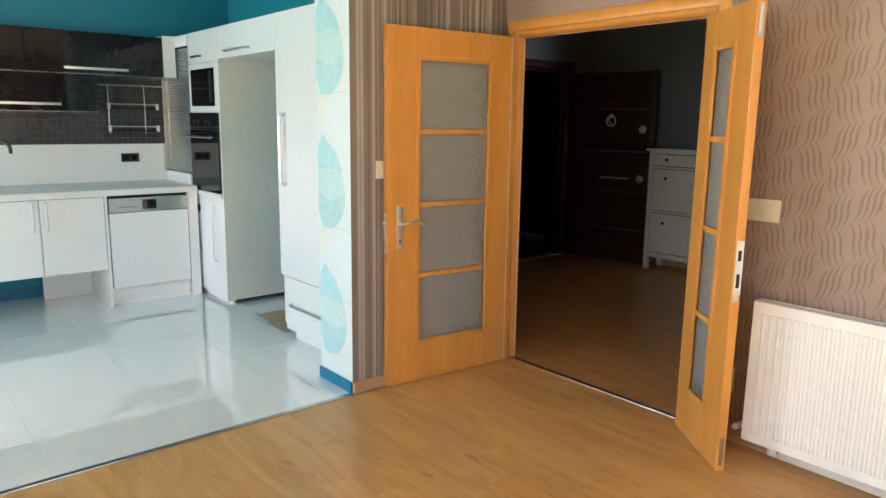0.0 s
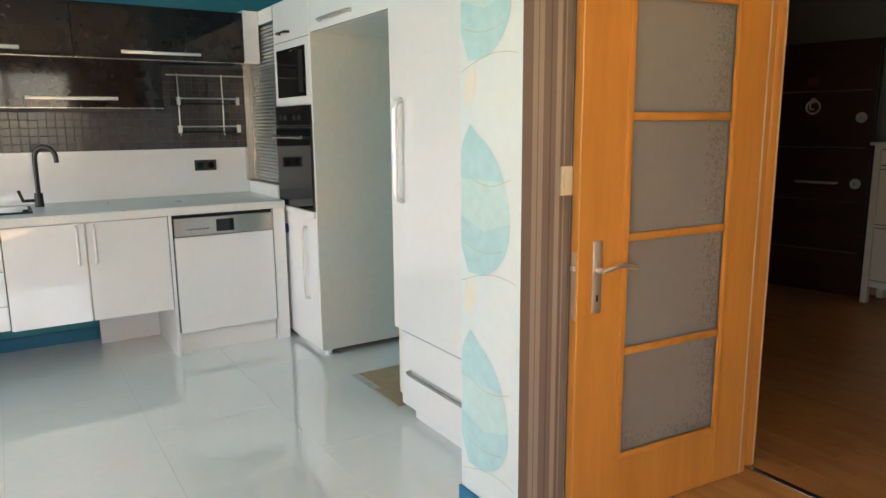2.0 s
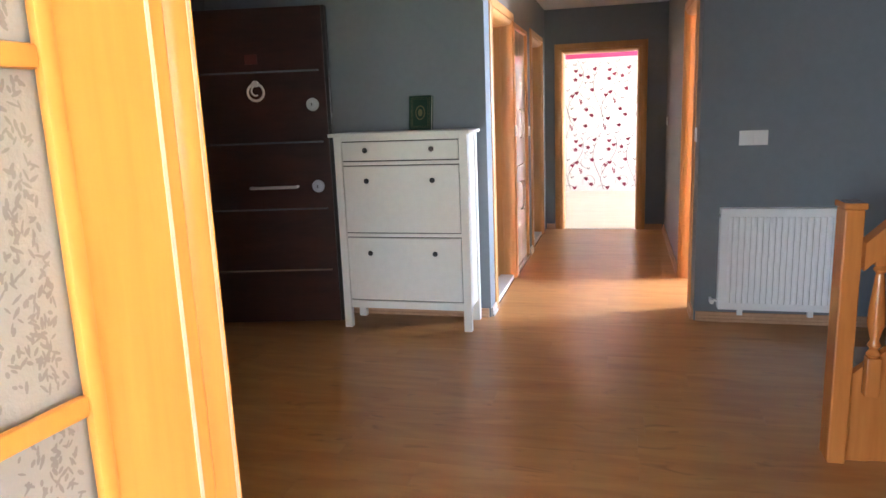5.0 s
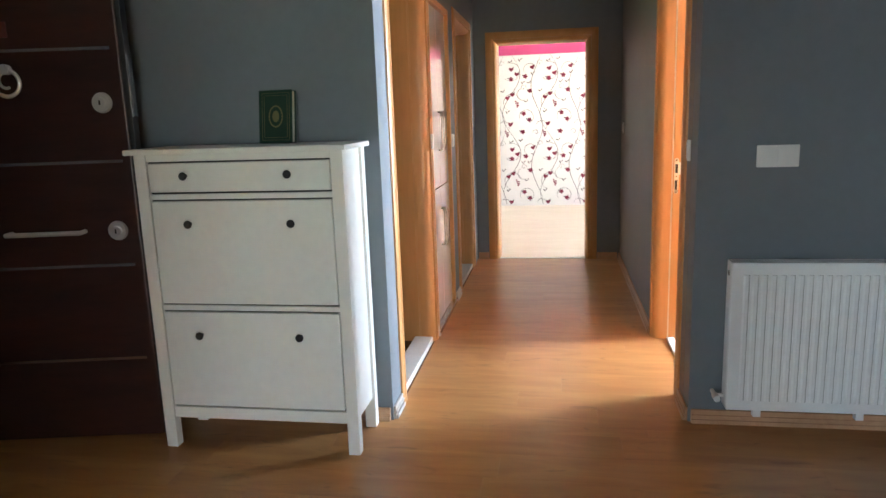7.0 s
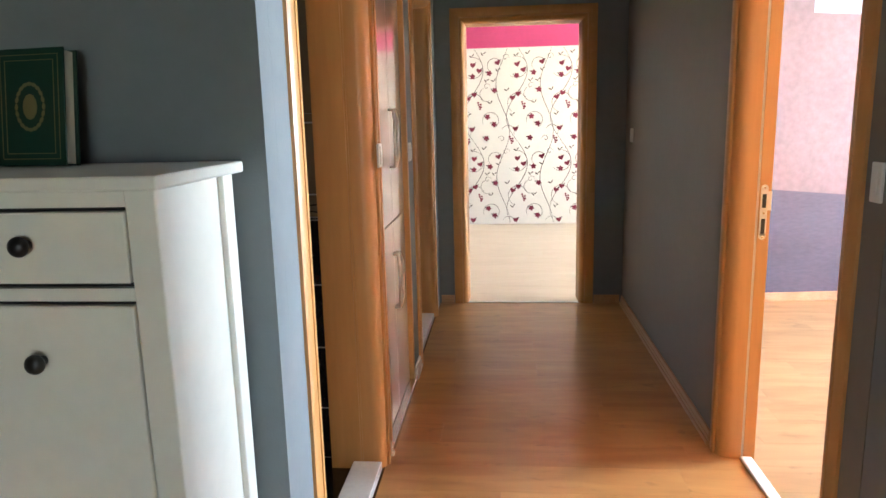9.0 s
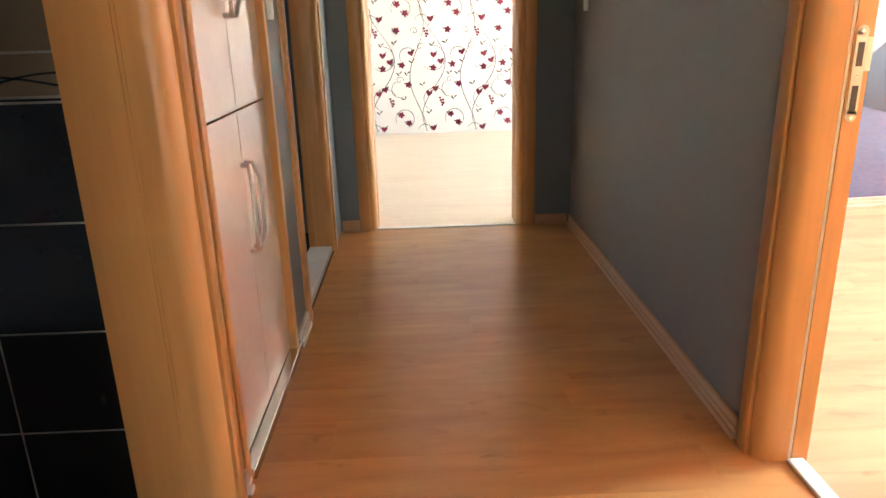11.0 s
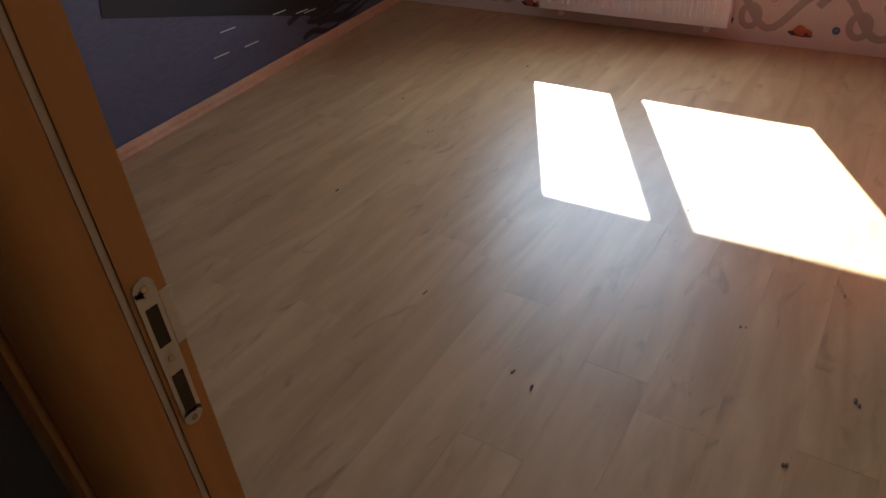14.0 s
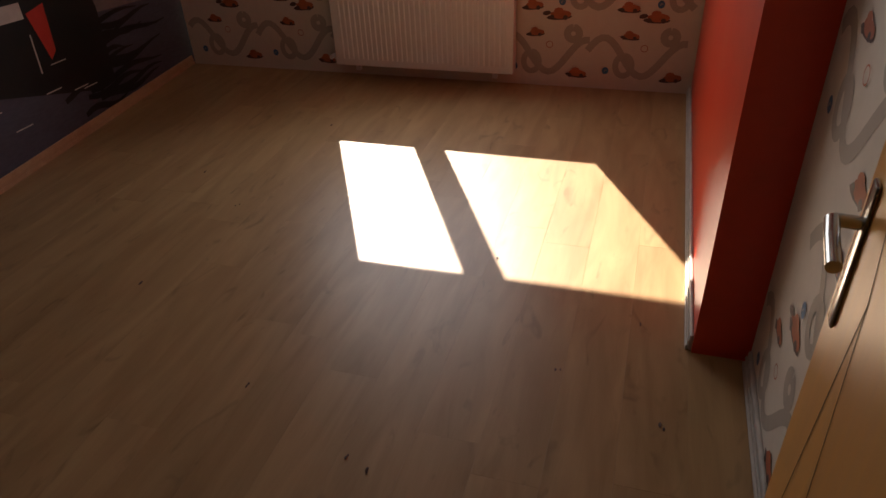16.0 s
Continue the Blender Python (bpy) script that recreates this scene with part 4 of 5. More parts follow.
part("handrail", slanted(bmesh.new(), SY - 0.075, SY - 0.005, -0.598, 0.86, 0.75, 2.22, 0.10), STAIRWOOD, st)
part("string_board", slanted(bmesh.new(), SY - 0.01, SY + 0.03, -0.598, 0.34, 0.95, 1.78, 0.42), STAIRWOOD, st)
part("start_board", block(-0.598, -0.42, SY - 0.005, SY + 0.035, 0.0, 0.34, 0.004), STAIRWOOD, st)
for i in range(8):
    x = -0.40 + 0.19 * i
    part("tread", block(x, x + 0.22, SY + 0.032, SY + 0.80, 0.155 + 0.178 * i, 0.19 + 0.178 * i, 0.005), MARBLE, st, "pale grey stone tread")
    part("riser", block(x + 0.01, x + 0.024, SY + 0.032, 5.3, max(0.0, 0.012 + 0.178 * i), 0.154 + 0.178 * i), MARBLE, st)
    bm = bmesh.new()
    bx_, bz = -0.535 + 0.125 * i, 0.33 + 0.126 * i
    cuboid(bm, bx_ - 0.024, bx_ + 0.024, SY - 0.062, SY - 0.014, bz - 0.05, bz + 0.10, 0.005)
    lathe(bm, (bx_, SY - 0.038, bz + 0.10), [(0.018, 0.0), (0.026, 0.012), (0.014, 0.03), (0.024, 0.045), (0.015, 0.065), (0.030, 0.13), (0.028, 0.18), (0.016, 0.30), (0.014, 0.315), (0.025, 0.33), (0.016, 0.345)], 14)
    cuboid(bm, bx_ - 0.024, bx_ + 0.024, SY - 0.062, SY - 0.014, bz + 0.445, bz + 0.54, 0.005)
    part("baluster", bm, STAIRWOOD, st, smooth=True)

# ---- corridor closet ----
cl = thing("corridor_closet", "pearly pink lacquered built-in closet with four doors", "closet")
CX = -2.30
for y0, y1 in ((7.350, 7.386), (8.085, 8.121)):
    part("frame_side", block(CX - 0.15, CX + 0.028, y0, y1, 0.0, 2.045, 0.003), CASING, cl, "orange wooden frame")
part("frame_top", block(CX - 0.15, CX + 0.028, 7.387, 8.084, 2.01, 2.045, 0.003), CASING, cl, "orange wooden frame")
# near-black sheet paints the shade behind the closet doors
part("backing", block(CX - 0.15, CX - 0.14, 7.387, 8.084, 0.05, 2.009), UNLIT_BLACK, cl)
for y0, y1, s in ((7.388, 7.7345, 1), (7.7375, 8.083, -1)):
    hy = 7.736 - s * 0.020
    for z0, z1, h0, h1 in ((0.034, 0.890, 0.51, 0.75), (0.895, 2.008, 1.13, 1.37)):
        d = part("closet_door", block(CX - 0.015, CX + 0.004, y0, y1, z0, z1, 0.002), PINKISH, cl)
        pts = [(CX + 0.004, hy, h0), (CX + 0.026, hy, h0 + 0.002), (CX + 0.034, hy - s * 0.028, h0 + 0.045), (CX + 0.034, hy - s * 0.028, h1 - 0.045), (CX + 0.026, hy, h1 - 0.002), (CX + 0.004, hy, h1)]
        part("handle", tube(bmesh.new(), pts, 0.0065), SATIN, d, "angular satin bow handle", True)
structure("threshold_closet", block(-2.30, -2.262, 7.388, 8.150, 0.0, 0.03, 0.004), STEEL, "grey plinth strip under the closet")

# ---- bathroom tiles ----
bt = structure("bath_tile_grout", block(-4.19, -2.408, 7.304, 7.3155, 0.0, 1.36), BATH_GROUT, "pale grout behind the bathroom tiles")
for i in range(5):
    x0, x1 = max(-4.188, -4.76 + 0.5 * i), min(-2.41, -4.76 + 0.5 * i + 0.494)
    if x1 - x0 < 0.03:
        continue
    for k in range(5):
        part("tile", block(x0, x1, 7.300, 7.304, max(0.005, -0.033 + 0.2505 * k), min(0.974, 0.2125 + 0.2505 * k), 0.001), BATH_TILE, bt)
    part("tile", block(x0, x1, 7.300, 7.304, 1.066, 1.324, 0.001), BATH_CREAM, bt, "beige wall tile")
    part("tile", block(x0, x1, 7.300, 7.304, 1.330, 1.359, 0.001), BATH_CREAM, bt, "beige wall tile")
bo = structure("bath_border", block(-4.19, -2.408, 7.298, 7.3035, 0.980, 1.060, 0.001), BATH_CREAM, "beige tile border with a dark wavy line")
fb_ = Face((-4.19, 7.298, 0.98), (1, 0, 0), (0, 0, 1), 0.0008)
bm = bmesh.new()
for ph in (0.0, 1.9):
    fb_.ribbon(bm, [(0.012 + 1.75 * i / 140, 0.040 + 0.020 * math.sin(0.13 * i + ph) + 0.006 * math.sin(0.31 * i)) for i in range(141)], 0.0045)
print_on("wave_print", bm, BATH_TILE, bo, "dark wavy line")
structure("floor_bath", block(-4.19, -2.40, 6.204, 7.30, -0.011, 0.004), BATH_TILE, "black tiled bathroom floor")

# ---- kitchen ----
KX, KY = -4.87, 1.70       # fronts of the counter run and of the tall run
WX, WYK = -5.6, 2.33       # walls behind them


def bow_handle(bm, a, b, out, r=0.0085, bow=0.032):
    """A flat bow handle from a to b that stands off along out."""
    a, b, o = Vector(a), Vector(b), Vector(out)
    d = (b - a) * 0.1
    return tube(bm, [a, a + o * bow * 0.8 + d * 0.25, a + o * bow + d, b + o * bow - d, b + o * bow * 0.8 - d * 0.25, b], r, 8)


def base_unit(y0, y1, label, fronts, handle):
    u = thing("base_cabinet", label, "cabinet", "kitchen base cabinets")
    part("carcass", block(WX + 0.03, KX - 0.02, y0 + 0.001, y1 - 0.001, 0.315, 0.893), WHITE_BOARD, u)
    for a, b, z0, z1 in fronts:
        fr = part("front", block(KX - 0.0195, KX, a + 0.002, b - 0.002, z0, z1, 0.002), WHITE_GLOSS, u)
        for h in handle(a, b, z0, z1):
            part("handle", bow_handle(bmesh.new(), *h, (1, 0, 0)), SATIN, fr, "satin metal bow handle", True)
    return u


base_unit(0.08, 0.94, "white gloss sink cabinet with two doors", [(0.08, 0.489, 0.31, 0.888), (0.493, 0.94, 0.31, 0.888)],
          lambda a, b, z0, z1: [((KX, (b - 0.045) if a < 0.3 else a + 0.04, 0.652), (KX, (b - 0.045) if a < 0.3 else a + 0.04, 0.87))])
base_unit(-0.38, 0.078, "white gloss cabinet with three drawers", [(-0.38, 0.078, 0.32, 0.455), (-0.38, 0.078, 0.46, 0.65), (-0.38, 0.078, 0.655, 0.888)],
          lambda a, b, z0, z1: [((KX, a + 0.13, z1 - 0.05), (KX, b - 0.13, z1 - 0.05))])
base_unit(-1.3, -0.382, "white gloss base cabinet with two doors", [(-1.3, -0.842, 0.31, 0.888), (-0.838, -0.382, 0.31, 0.888)],
          lambda a, b, z0, z1: [((KX, (b - 0.045) if a < -1 else a + 0.045, 0.635), (KX, (b - 0.045) if a < -1 else a + 0.045, 0.83))])
for y in (-0.06, -1.2):
    leg = thing("cabinet_leg", "chrome cabinet leg on the tiled floor", "leg", "cabinet legs")
    part("tube", rod(bmesh.new(), (-4.95, y, 0.012), (-4.95, y, 0.315), 0.022, seg=20), CHROME, leg, smooth=True)
    part("foot", rod(bmesh.new(), (-4.95, y, 0.0), (-4.95, y, 0.012), 0.028, 0.024, 20), CHROME, leg, smooth=True)
structure("corner_filler", block(-5.59, -5.275, 1.593, 1.698, 1.845, 2.19), WHITE_GLOSS, "white filler beside the wall cabinets")
structure("corner_post", block(-5.59, -5.54, 1.655, 1.698, 1.031, 1.843), STEEL, "steel corner post above the worktop")
structure("cabinet_end_panel", block(-5.57, KX, 0.943, 0.962, 0.0, 0.893, 0.001), WHITE_GLOSS, "white panel beside the dishwasher")
structure("plinth_block", block(-5.47, -5.45, 0.57, 0.942, 0.0, 0.313), WHITE_GLOSS, "white boxed panel under the cabinets")
structure("skirting_kitchen", block(WX, WX + 0.014, -3.6, 0.57, 0.0, 0.085, 0.003), TEAL_DARK, "deep teal skirting under the cabinets")

dw = thing("dishwasher", "built-in dishwasher with white front and steel panel", "dishwasher")
part("body", block(-5.45, KX - 0.03, 0.968, 1.592, 0.144, 0.888), UNLIT_BLACK, dw)
part("door", block(KX - 0.029, KX + 0.004, 0.972, 1.588, 0.145, 0.752, 0.003), WHITE_GLOSS, dw)
cp = part("control_panel", block(KX - 0.029, KX + 0.006, 0.972, 1.588, 0.757, 0.872, 0.004), STEEL, dw, "brushed steel control panel")
part("display", block(KX + 0.0062, KX + 0.0075, 1.225, 1.335, 0.775, 0.852, 0.0005), BLACK_GLASS, cp, "dark display window")
for i in range(6):
    part("button", block(KX + 0.0062, KX + 0.0075, 1.045 + 0.024 * i, 1.058 + 0.024 * i, 0.795, 0.802), BLACK_MATTE, cp)
part("plinth", block(KX - 0.06, KX - 0.045, 0.968, 1.592, 0.0, 0.142), WHITE_GLOSS, dw)
structure("cabinet_filler", block(-5.45, KX - 0.003, 1.596, 1.675, 0.0, 0.893), WHITE_GLOSS, "white filler beside the dishwasher")

ct = solid("worktop", block(WX, KX + 0.025, -1.6, 1.672, 0.895, 0.945, 0.004), STONE, "white stone worktop on the base cabinets", "worktop")
solid("worktop_ledge", block(WX, -4.985, 1.674, WYK, 0.30, 1.03, 0.004), STONE, "white raised ledge in the worktop's corner", "worktop")
structure("trim_splash_panel", block(WX, WX + 0.012, -1.6, 1.672, 0.946, 1.272, 0.001), WHITE_GLOSS, "white splash panel behind the worktop")
sk = thing("sink", "black sink set into the worktop", "sink")
part("rim", block(-5.40, -5.03, -0.22, 0.25, 0.9455, 0.953, 0.003), BLACK_MATTE, sk)
part("basin", block(-5.38, -5.05, -0.20, 0.23, 0.9532, 0.955), BLACK_GLASS, sk)
fa = thing("kitchen_tap", "matte black kitchen tap with a curved spout", "tap")
part("base", rod(bmesh.new(), (-5.40, 0.30, 0.945), (-5.40, 0.30, 1.03), 0.026, 0.024, 20), BLACK_MATTE, fa, smooth=True)
arc = [(-5.40, 0.30, 1.03), (-5.40, 0.30, 1.24)] + [(-5.40 + 0.05 - 0.05 * math.cos(a), 0.30 + 0.055 - 0.055 * math.cos(a), 1.24 + 0.07 * math.sin(a)) for a in np.linspace(0.3, 2.8, 8)] + [(-5.30, 0.41, 1.215)]
part("spout", tube(bmesh.new(), arc, 0.014, 12), BLACK_MATTE, fa, smooth=True)
part("lever", tube(bmesh.new(), [(-5.40, 0.276, 0.985), (-5.40, 0.215, 0.985), (-5.40, 0.195, 1.05)], 0.009, 10), BLACK_MATTE, fa, smooth=True)
ks = thing("wall_socket", "black double socket on the white splash panel", "socket")
part("plate", block(WX + 0.0122, WX + 0.022, 1.285, 1.435, 1.115, 1.19, 0.002), BLACK_MATTE, ks)
for y in (1.325, 1.395):
    part("insert", rod(bmesh.new(), (WX + 0.0222, y, 1.152), (WX + 0.0232, y, 1.152), 0.022, seg=20), BLACK_GLASS, ks)


def wall_unit(y0, y1, z0, z1, h0, h1, hz):
    u = thing("wall_cabinet", "black gloss wall cabinet with a long chrome handle", "cabinet", "kitchen wall cabinets")
    part("carcass", block(WX, -5.29, y0 + 0.001, y1 - 0.001, z0 + 0.003, z1 - 0.003), BLACK_MATTE, u)
    fr = part("flap", block(-5.289, -5.27, y0 + 0.002, y1 - 0.002, z0, z1, 0.0015), BLACK_GLOSS, u)
    part("edge_trim", block(-5.2895, -5.268, y0 + 0.002, y1 - 0.002, z0 - 0.004, z0 - 0.0005), STEEL, fr, "thin metal edge")
    bm = block(-5.258, -5.248, h0, h1, hz - 0.011, hz + 0.011, 0.004)
    rod(bm, (-5.27, h0 + 0.03, hz), (-5.255, h0 + 0.03, hz), 0.006)
    rod(bm, (-5.27, h1 - 0.03, hz), (-5.255, h1 - 0.03, hz), 0.006)
    part("handle", bm, SATIN, fr, "long satin chrome handle", True)


wall_unit(0.56, 1.59, 1.845, 2.17, 0.82, 1.30, 1.885)
wall_unit(-0.47, 0.556, 1.845, 2.17, -0.20, 0.28, 1.885)
wall_unit(-1.50, -0.474, 1.845, 2.17, -1.23, -0.75, 1.885)
wall_unit(0.02, 1.05, 1.545, 1.838, 0.28, 0.78, 1.60)
wall_unit(-1.01, 0.016, 1.545, 1.838, -0.75, -0.26, 1.60)

mg = structure("mosaic_backing", block(WX, WX + 0.008, -1.5, 1.672, 1.273, 1.843), MOSAIC_GROUT, "grey grout behind the mosaic")

rk = thing("spice_rack", "chrome two-tier hanging rack on a rail", "rack")
part("rail", rod(bmesh.new(), (WX + 0.04, 1.13, 1.775), (WX + 0.04, 1.66, 1.775), 0.006), CHROME, rk, smooth=True)
for y in (1.20, 1.50):
    part("hanger", tube(bmesh.new(), [(WX + 0.045, y, 1.785), (WX + 0.055, y, 1.60), (WX + 0.045, y, 1.38), (WX + 0.06, y, 1.365)], 0.005), CHROME, rk, smooth=True)
for z in (1.575, 1.385):
    part("tray", block(WX + 0.03, WX + 0.125, 1.19, 1.58, z, z + 0.008, 0.002), BLACK_GLOSS, rk, "dark glass shelf")
    part("tray_edge", tube(bmesh.new(), [(WX + 0.03, 1.19, z + 0.04), (WX + 0.128, 1.19, z + 0.04), (WX + 0.128, 1.58, z + 0.04), (WX + 0.03, 1.58, z + 0.04)], 0.005), CHROME, rk, smooth=True)
    for y in (1.185, 1.585):
        part("tray_side", block(WX + 0.10, WX + 0.13, y - 0.012, y + 0.012, z - 0.004, z + 0.05, 0.003), SATIN, rk)

# corner cabinet with a roller shutter
cs = thing("shutter_cabinet", "corner cabinet with a grey slatted roller shutter", "cabinet")
part("body", block(-5.58, -5.0, 1.735, WYK - 0.003, 1.032, 2.19), UNLIT_BLACK, cs)
part("side_post", block(-5.585, -5.535, 1.70, 1.734, 1.032, 2.19, 0.003), STEEL, cs, "steel side channel")
part("head", block(-5.534, -5.0, 1.70, 1.734, 2.10, 2.19, 0.002), WHITE_GLOSS, cs)
for i in range(44):
    z = 1.04 + i * 0.0238
    part("slat", block(-5.533, -5.005, 1.712, 1.728, z, z + 0.021, 0.004), SHUTTER, cs)

# tall run
ov = thing("oven_tower", "white gloss tall cabinet for oven and microwave", "cabinet")
part("carcass", block(-4.985, -4.39, KY + 0.022, WYK - 0.003, 0.10, 2.19), WHITE_BOARD, ov)
part("side_panel", block(-4.388, -4.368, KY, WYK - 0.003, 0.036, 2.19, 0.001), WHITE_BOARD, ov, "cream side panel of the empty fridge niche")
d = part("upper_door", block(-4.985, -4.39, KY, KY + 0.02, 1.945, 2.19, 0.002), WHITE_GLOSS, ov)
part("handle", bow_handle(bmesh.new(), (-4.86, KY, 1.995), (-4.70, KY, 1.995), (0, -1, 0), 0.007), BLACK_MATTE, d, "dark bow handle", True)
d = part("lower_door", block(-4.985, -4.39, KY, KY + 0.02, 0.045, 0.868, 0.002), WHITE_GLOSS, ov)
part("handle", bow_handle(bmesh.new(), (-4.545, KY, 0.34), (-4.545, KY, 0.80), (0, -1, 0), 0.008), SATIN, d, "long satin bow handle", True)
part("sticker", rod(bmesh.new(), (-4.90, KY - 0.0005, 0.75), (-4.90, KY - 0.004, 0.75), 0.034, seg=24), BLUE_DOT, d, "round navy sticker")
part("shelf_edge", block(-4.985, -4.39, KY - 0.012, KY + 0.02, 0.872, 0.905, 0.002), STONE, ov)
part("plinth", block(-4.985, -4.41, KY + 0.04, KY + 0.055, 0.0, 0.10), WHITE_GLOSS, ov)
part("foot", lathe(bmesh.new(), (-4.39, KY + 0.05, 0.0), [(0.022, 0.0), (0.026, 0.006), (0.018, 0.012), (0.018, 0.026), (0.028, 0.030), (0.028, 0.0355)]), WHITE_PLASTIC, ov, "white screw foot", True)
mw = thing("microwave", "built-in microwave with black glass in a white frame", "microwave")
part("frame", block(-4.985, -4.39, KY - 0.002, KY + 0.02, 1.552, 1.94, 0.002), WHITE_GLOSS, mw)
g = part("door_glass", block(-4.93, -4.448, KY - 0.007, KY - 0.0025, 1.60, 1.895, 0.001), BLACK_GLASS, mw, "black glass door")
part("window", block(-4.91, -4.58, KY - 0.009, KY - 0.0072, 1.625, 1.872), BLACK_GLOSS, g)
part("control_strip", block(-4.555, -4.485, KY - 0.009, KY - 0.0072, 1.625, 1.872), BLACK_MATTE, g, "control strip with keys")
on = thing("oven", "black glass built-in oven with steel handle", "oven")
part("body", block(-4.983, -4.393, KY + 0.001, KY + 0.018, 0.908, 1.548), BLACK_MATTE, on)
part("control_panel", block(-4.983, -4.393, KY - 0.012, KY - 0.0005, 1.415, 1.546, 0.002), BLACK_GLOSS, on)
for x in (-4.86, -4.78, -4.62, -4.54):
    part("knob", rod(bmesh.new(), (x, KY - 0.012, 1.475), (x, KY - 0.026, 1.475), 0.017, 0.015, 20), BLACK_MATTE, on, smooth=True)
dg = part("door_glass", block(-4.983, -4.393, KY - 0.014, KY - 0.0005, 0.91, 1.41, 0.002), BLACK_GLASS, on)
bm = rod(bmesh.new(), (-4.95, KY - 0.05, 1.355), (-4.45, KY - 0.05, 1.355), 0.010)
rod(bm, (-4.93, KY - 0.014, 1.355), (-4.93, KY - 0.05, 1.355), 0.007)
rod(bm, (-4.47, KY - 0.014, 1.355), (-4.47, KY - 0.05, 1.355), 0.007)
part("handle", bm, STEEL, dg, "steel oven handle", True)

br = thing("bridge_cabinet", "white gloss cabinet above the empty fridge niche", "cabinet")
part("carcass", block(-4.366, -3.418, KY + 0.022, WYK - 0.003, 1.958, 2.19), WHITE_BOARD, br)
d = part("door", block(-4.366, -3.418, KY, KY + 0.02, 1.955, 2.19, 0.002), WHITE_GLOSS, br)
part("handle", bow_handle(bmesh.new(), (-4.20, KY, 2.0), (-3.80, KY, 2.0), (0, -1, 0), 0.009), SATIN, d, "satin bow handle", True)
tl = thing("tall_cabinet", "white gloss tall cabinet with a long handle and a drawer", "cabinet")
part("carcass", block(-3.412, -2.515, KY + 0.022, WYK - 0.003, 0.085, 2.19), WHITE_BOARD, tl)
d = part("door", block(-3.415, -2.515, KY, KY + 0.02, 0.434, 2.19, 0.002), WHITE_GLOSS, tl)
part("handle", bow_handle(bmesh.new(), (-3.30, KY, 1.07), (-3.30, KY, 1.54), (0, -1, 0), 0.011, 0.04), SATIN, d, "long satin bow handle", True)
d = part("drawer_front", block(-3.350, -2.515, KY, KY + 0.02, 0.055, 0.430, 0.002), WHITE_GLOSS, tl)
part("handle", bow_handle(bmesh.new(), (-3.26, KY, 0.245), (-2.70, KY, 0.245), (0, -1, 0), 0.009), STEEL, d, "steel bow handle", True)
part("plinth", block(-3.26, -2.515, KY + 0.025, KY + 0.04, 0.0, 0.084), WHITE_GLOSS, tl)
structure("skirting_niche", block(-4.366, -3.418, WYK - 0.012, WYK, 0.0, 0.085), TEAL_DARK, "dark skirting in the niche")
structure("skirting_stub", block(-2.512, -2.170, 1.476, 1.489, 0.0, 0.065, 0.003), TEAL_DARK, "deep teal skirting on the wall end")
nf = structure("floor_niche", block(-3.97, -3.415, 1.705, 2.03, 0.0005, 0.002), GROUT, "bare patch where the fridge stood")
for x0, x1, y0, y1 in ((-3.96, -3.70, 1.75, 2.02), (-3.695, -3.42, 1.715, 1.86), (-3.695, -3.42, 1.865, 2.02)):
    part("tile", block(x0, x1, y0, y1, 0.002, 0.006, 0.001), BROWN_TILE, nf)

# ---- wallpapers ----
rnd = random.Random(11)
stub = scene.objects["wall_stub"]
fs = Face((-2.51, 1.49, 0), (1, 0, 0), (0, 0, 1), 0.001)
W = 0.338


def drop_edge(t):
    """Right edge of a drop that leans out of the paper's left edge; t runs from its top to its foot."""
    return 0.115 + 0.170 * math.sin(math.pi / 2 * (t / 0.62) ** 0.7) if t < 0.62 else 0.10 + 0.185 * math.sqrt(max(0.0, 1 - ((t - 0.62) / 0.38) ** 2))


def drop_shape(bm, v0, h, t0, t1, k, notch=0.0, seg=14):
    """A stretch of the drop between two heights; a notch cuts a V into its upper edge."""
    ts = [t0 + (t1 - t0) * i / seg for i in range(seg + 1)]
    left = [0.045 * max(0, t - 0.8) / 0.2 + 0.02 * max(0, 0.1 - t) / 0.1 + 0.006 for t in ts]
    pts = [(drop_edge(t), v0 + h * (1 - t)) for t in ts] + [(l, v0 + h * (1 - t)) for l, t in zip(left[::-1], ts[::-1])]
    if notch:
        pts.append((0.5 * drop_edge(t0), v0 + h * (1 - t0 - notch)))
    fs.shape(bm, pts, k)


b1, b2, b3, b4 = bmesh.new(), bmesh.new(), bmesh.new(), bmesh.new()
for z in (-0.50, 0.22, 0.95, 1.68, 2.40):
    z1 = max(z, 0.067)
    if z > 0 and z < 2.1:
        drop_shape(b2, z - 0.045, 0.475, 0.0, 1.0, 1)
        drop_shape(b1, z - 0.045, 0.475, 0.004, 0.30, 2, -0.10)
        drop_shape(b1, z - 0.045, 0.475, 0.58, 0.996, 2, 0.09)
        fs.ribbon(b4, [(0.05 + 0.24 * i / 10, z + 0.30 - 0.03 * math.sin(math.pi * i / 10)) for i in range(11)], 0.0022, 3)
        fs.ribbon(b4, [(0.03 + 0.22 * i / 10, z + 0.06 - 0.02 * math.sin(math.pi * i / 10)) for i in range(11)], 0.0022, 3)
        fs.ribbon(b4, [(0.01 + 0.31 * i / 10, z - 0.08 + 0.05 * math.sin(math.pi * i / 14)) for i in range(11)], 0.0022, 3)
    if 0 < z < 2.2:
        fs.oval(b3, 0.055, z + 0.60 if z < 1.9 else z - 0.1, 0.035, 0.07, -0.3, 1)
print_on("blue_drop", b1, PALE_BLUE, stub, "pale blue drop print")
print_on("light_drop", b2, PALE_BLUE2, stub, "lighter blue print")
print_on("cream_drop", b3, PALE_CREAM, stub, "cream print")
print_on("gold_line", b4, GOLDLINE, stub, "thin gilt curve")
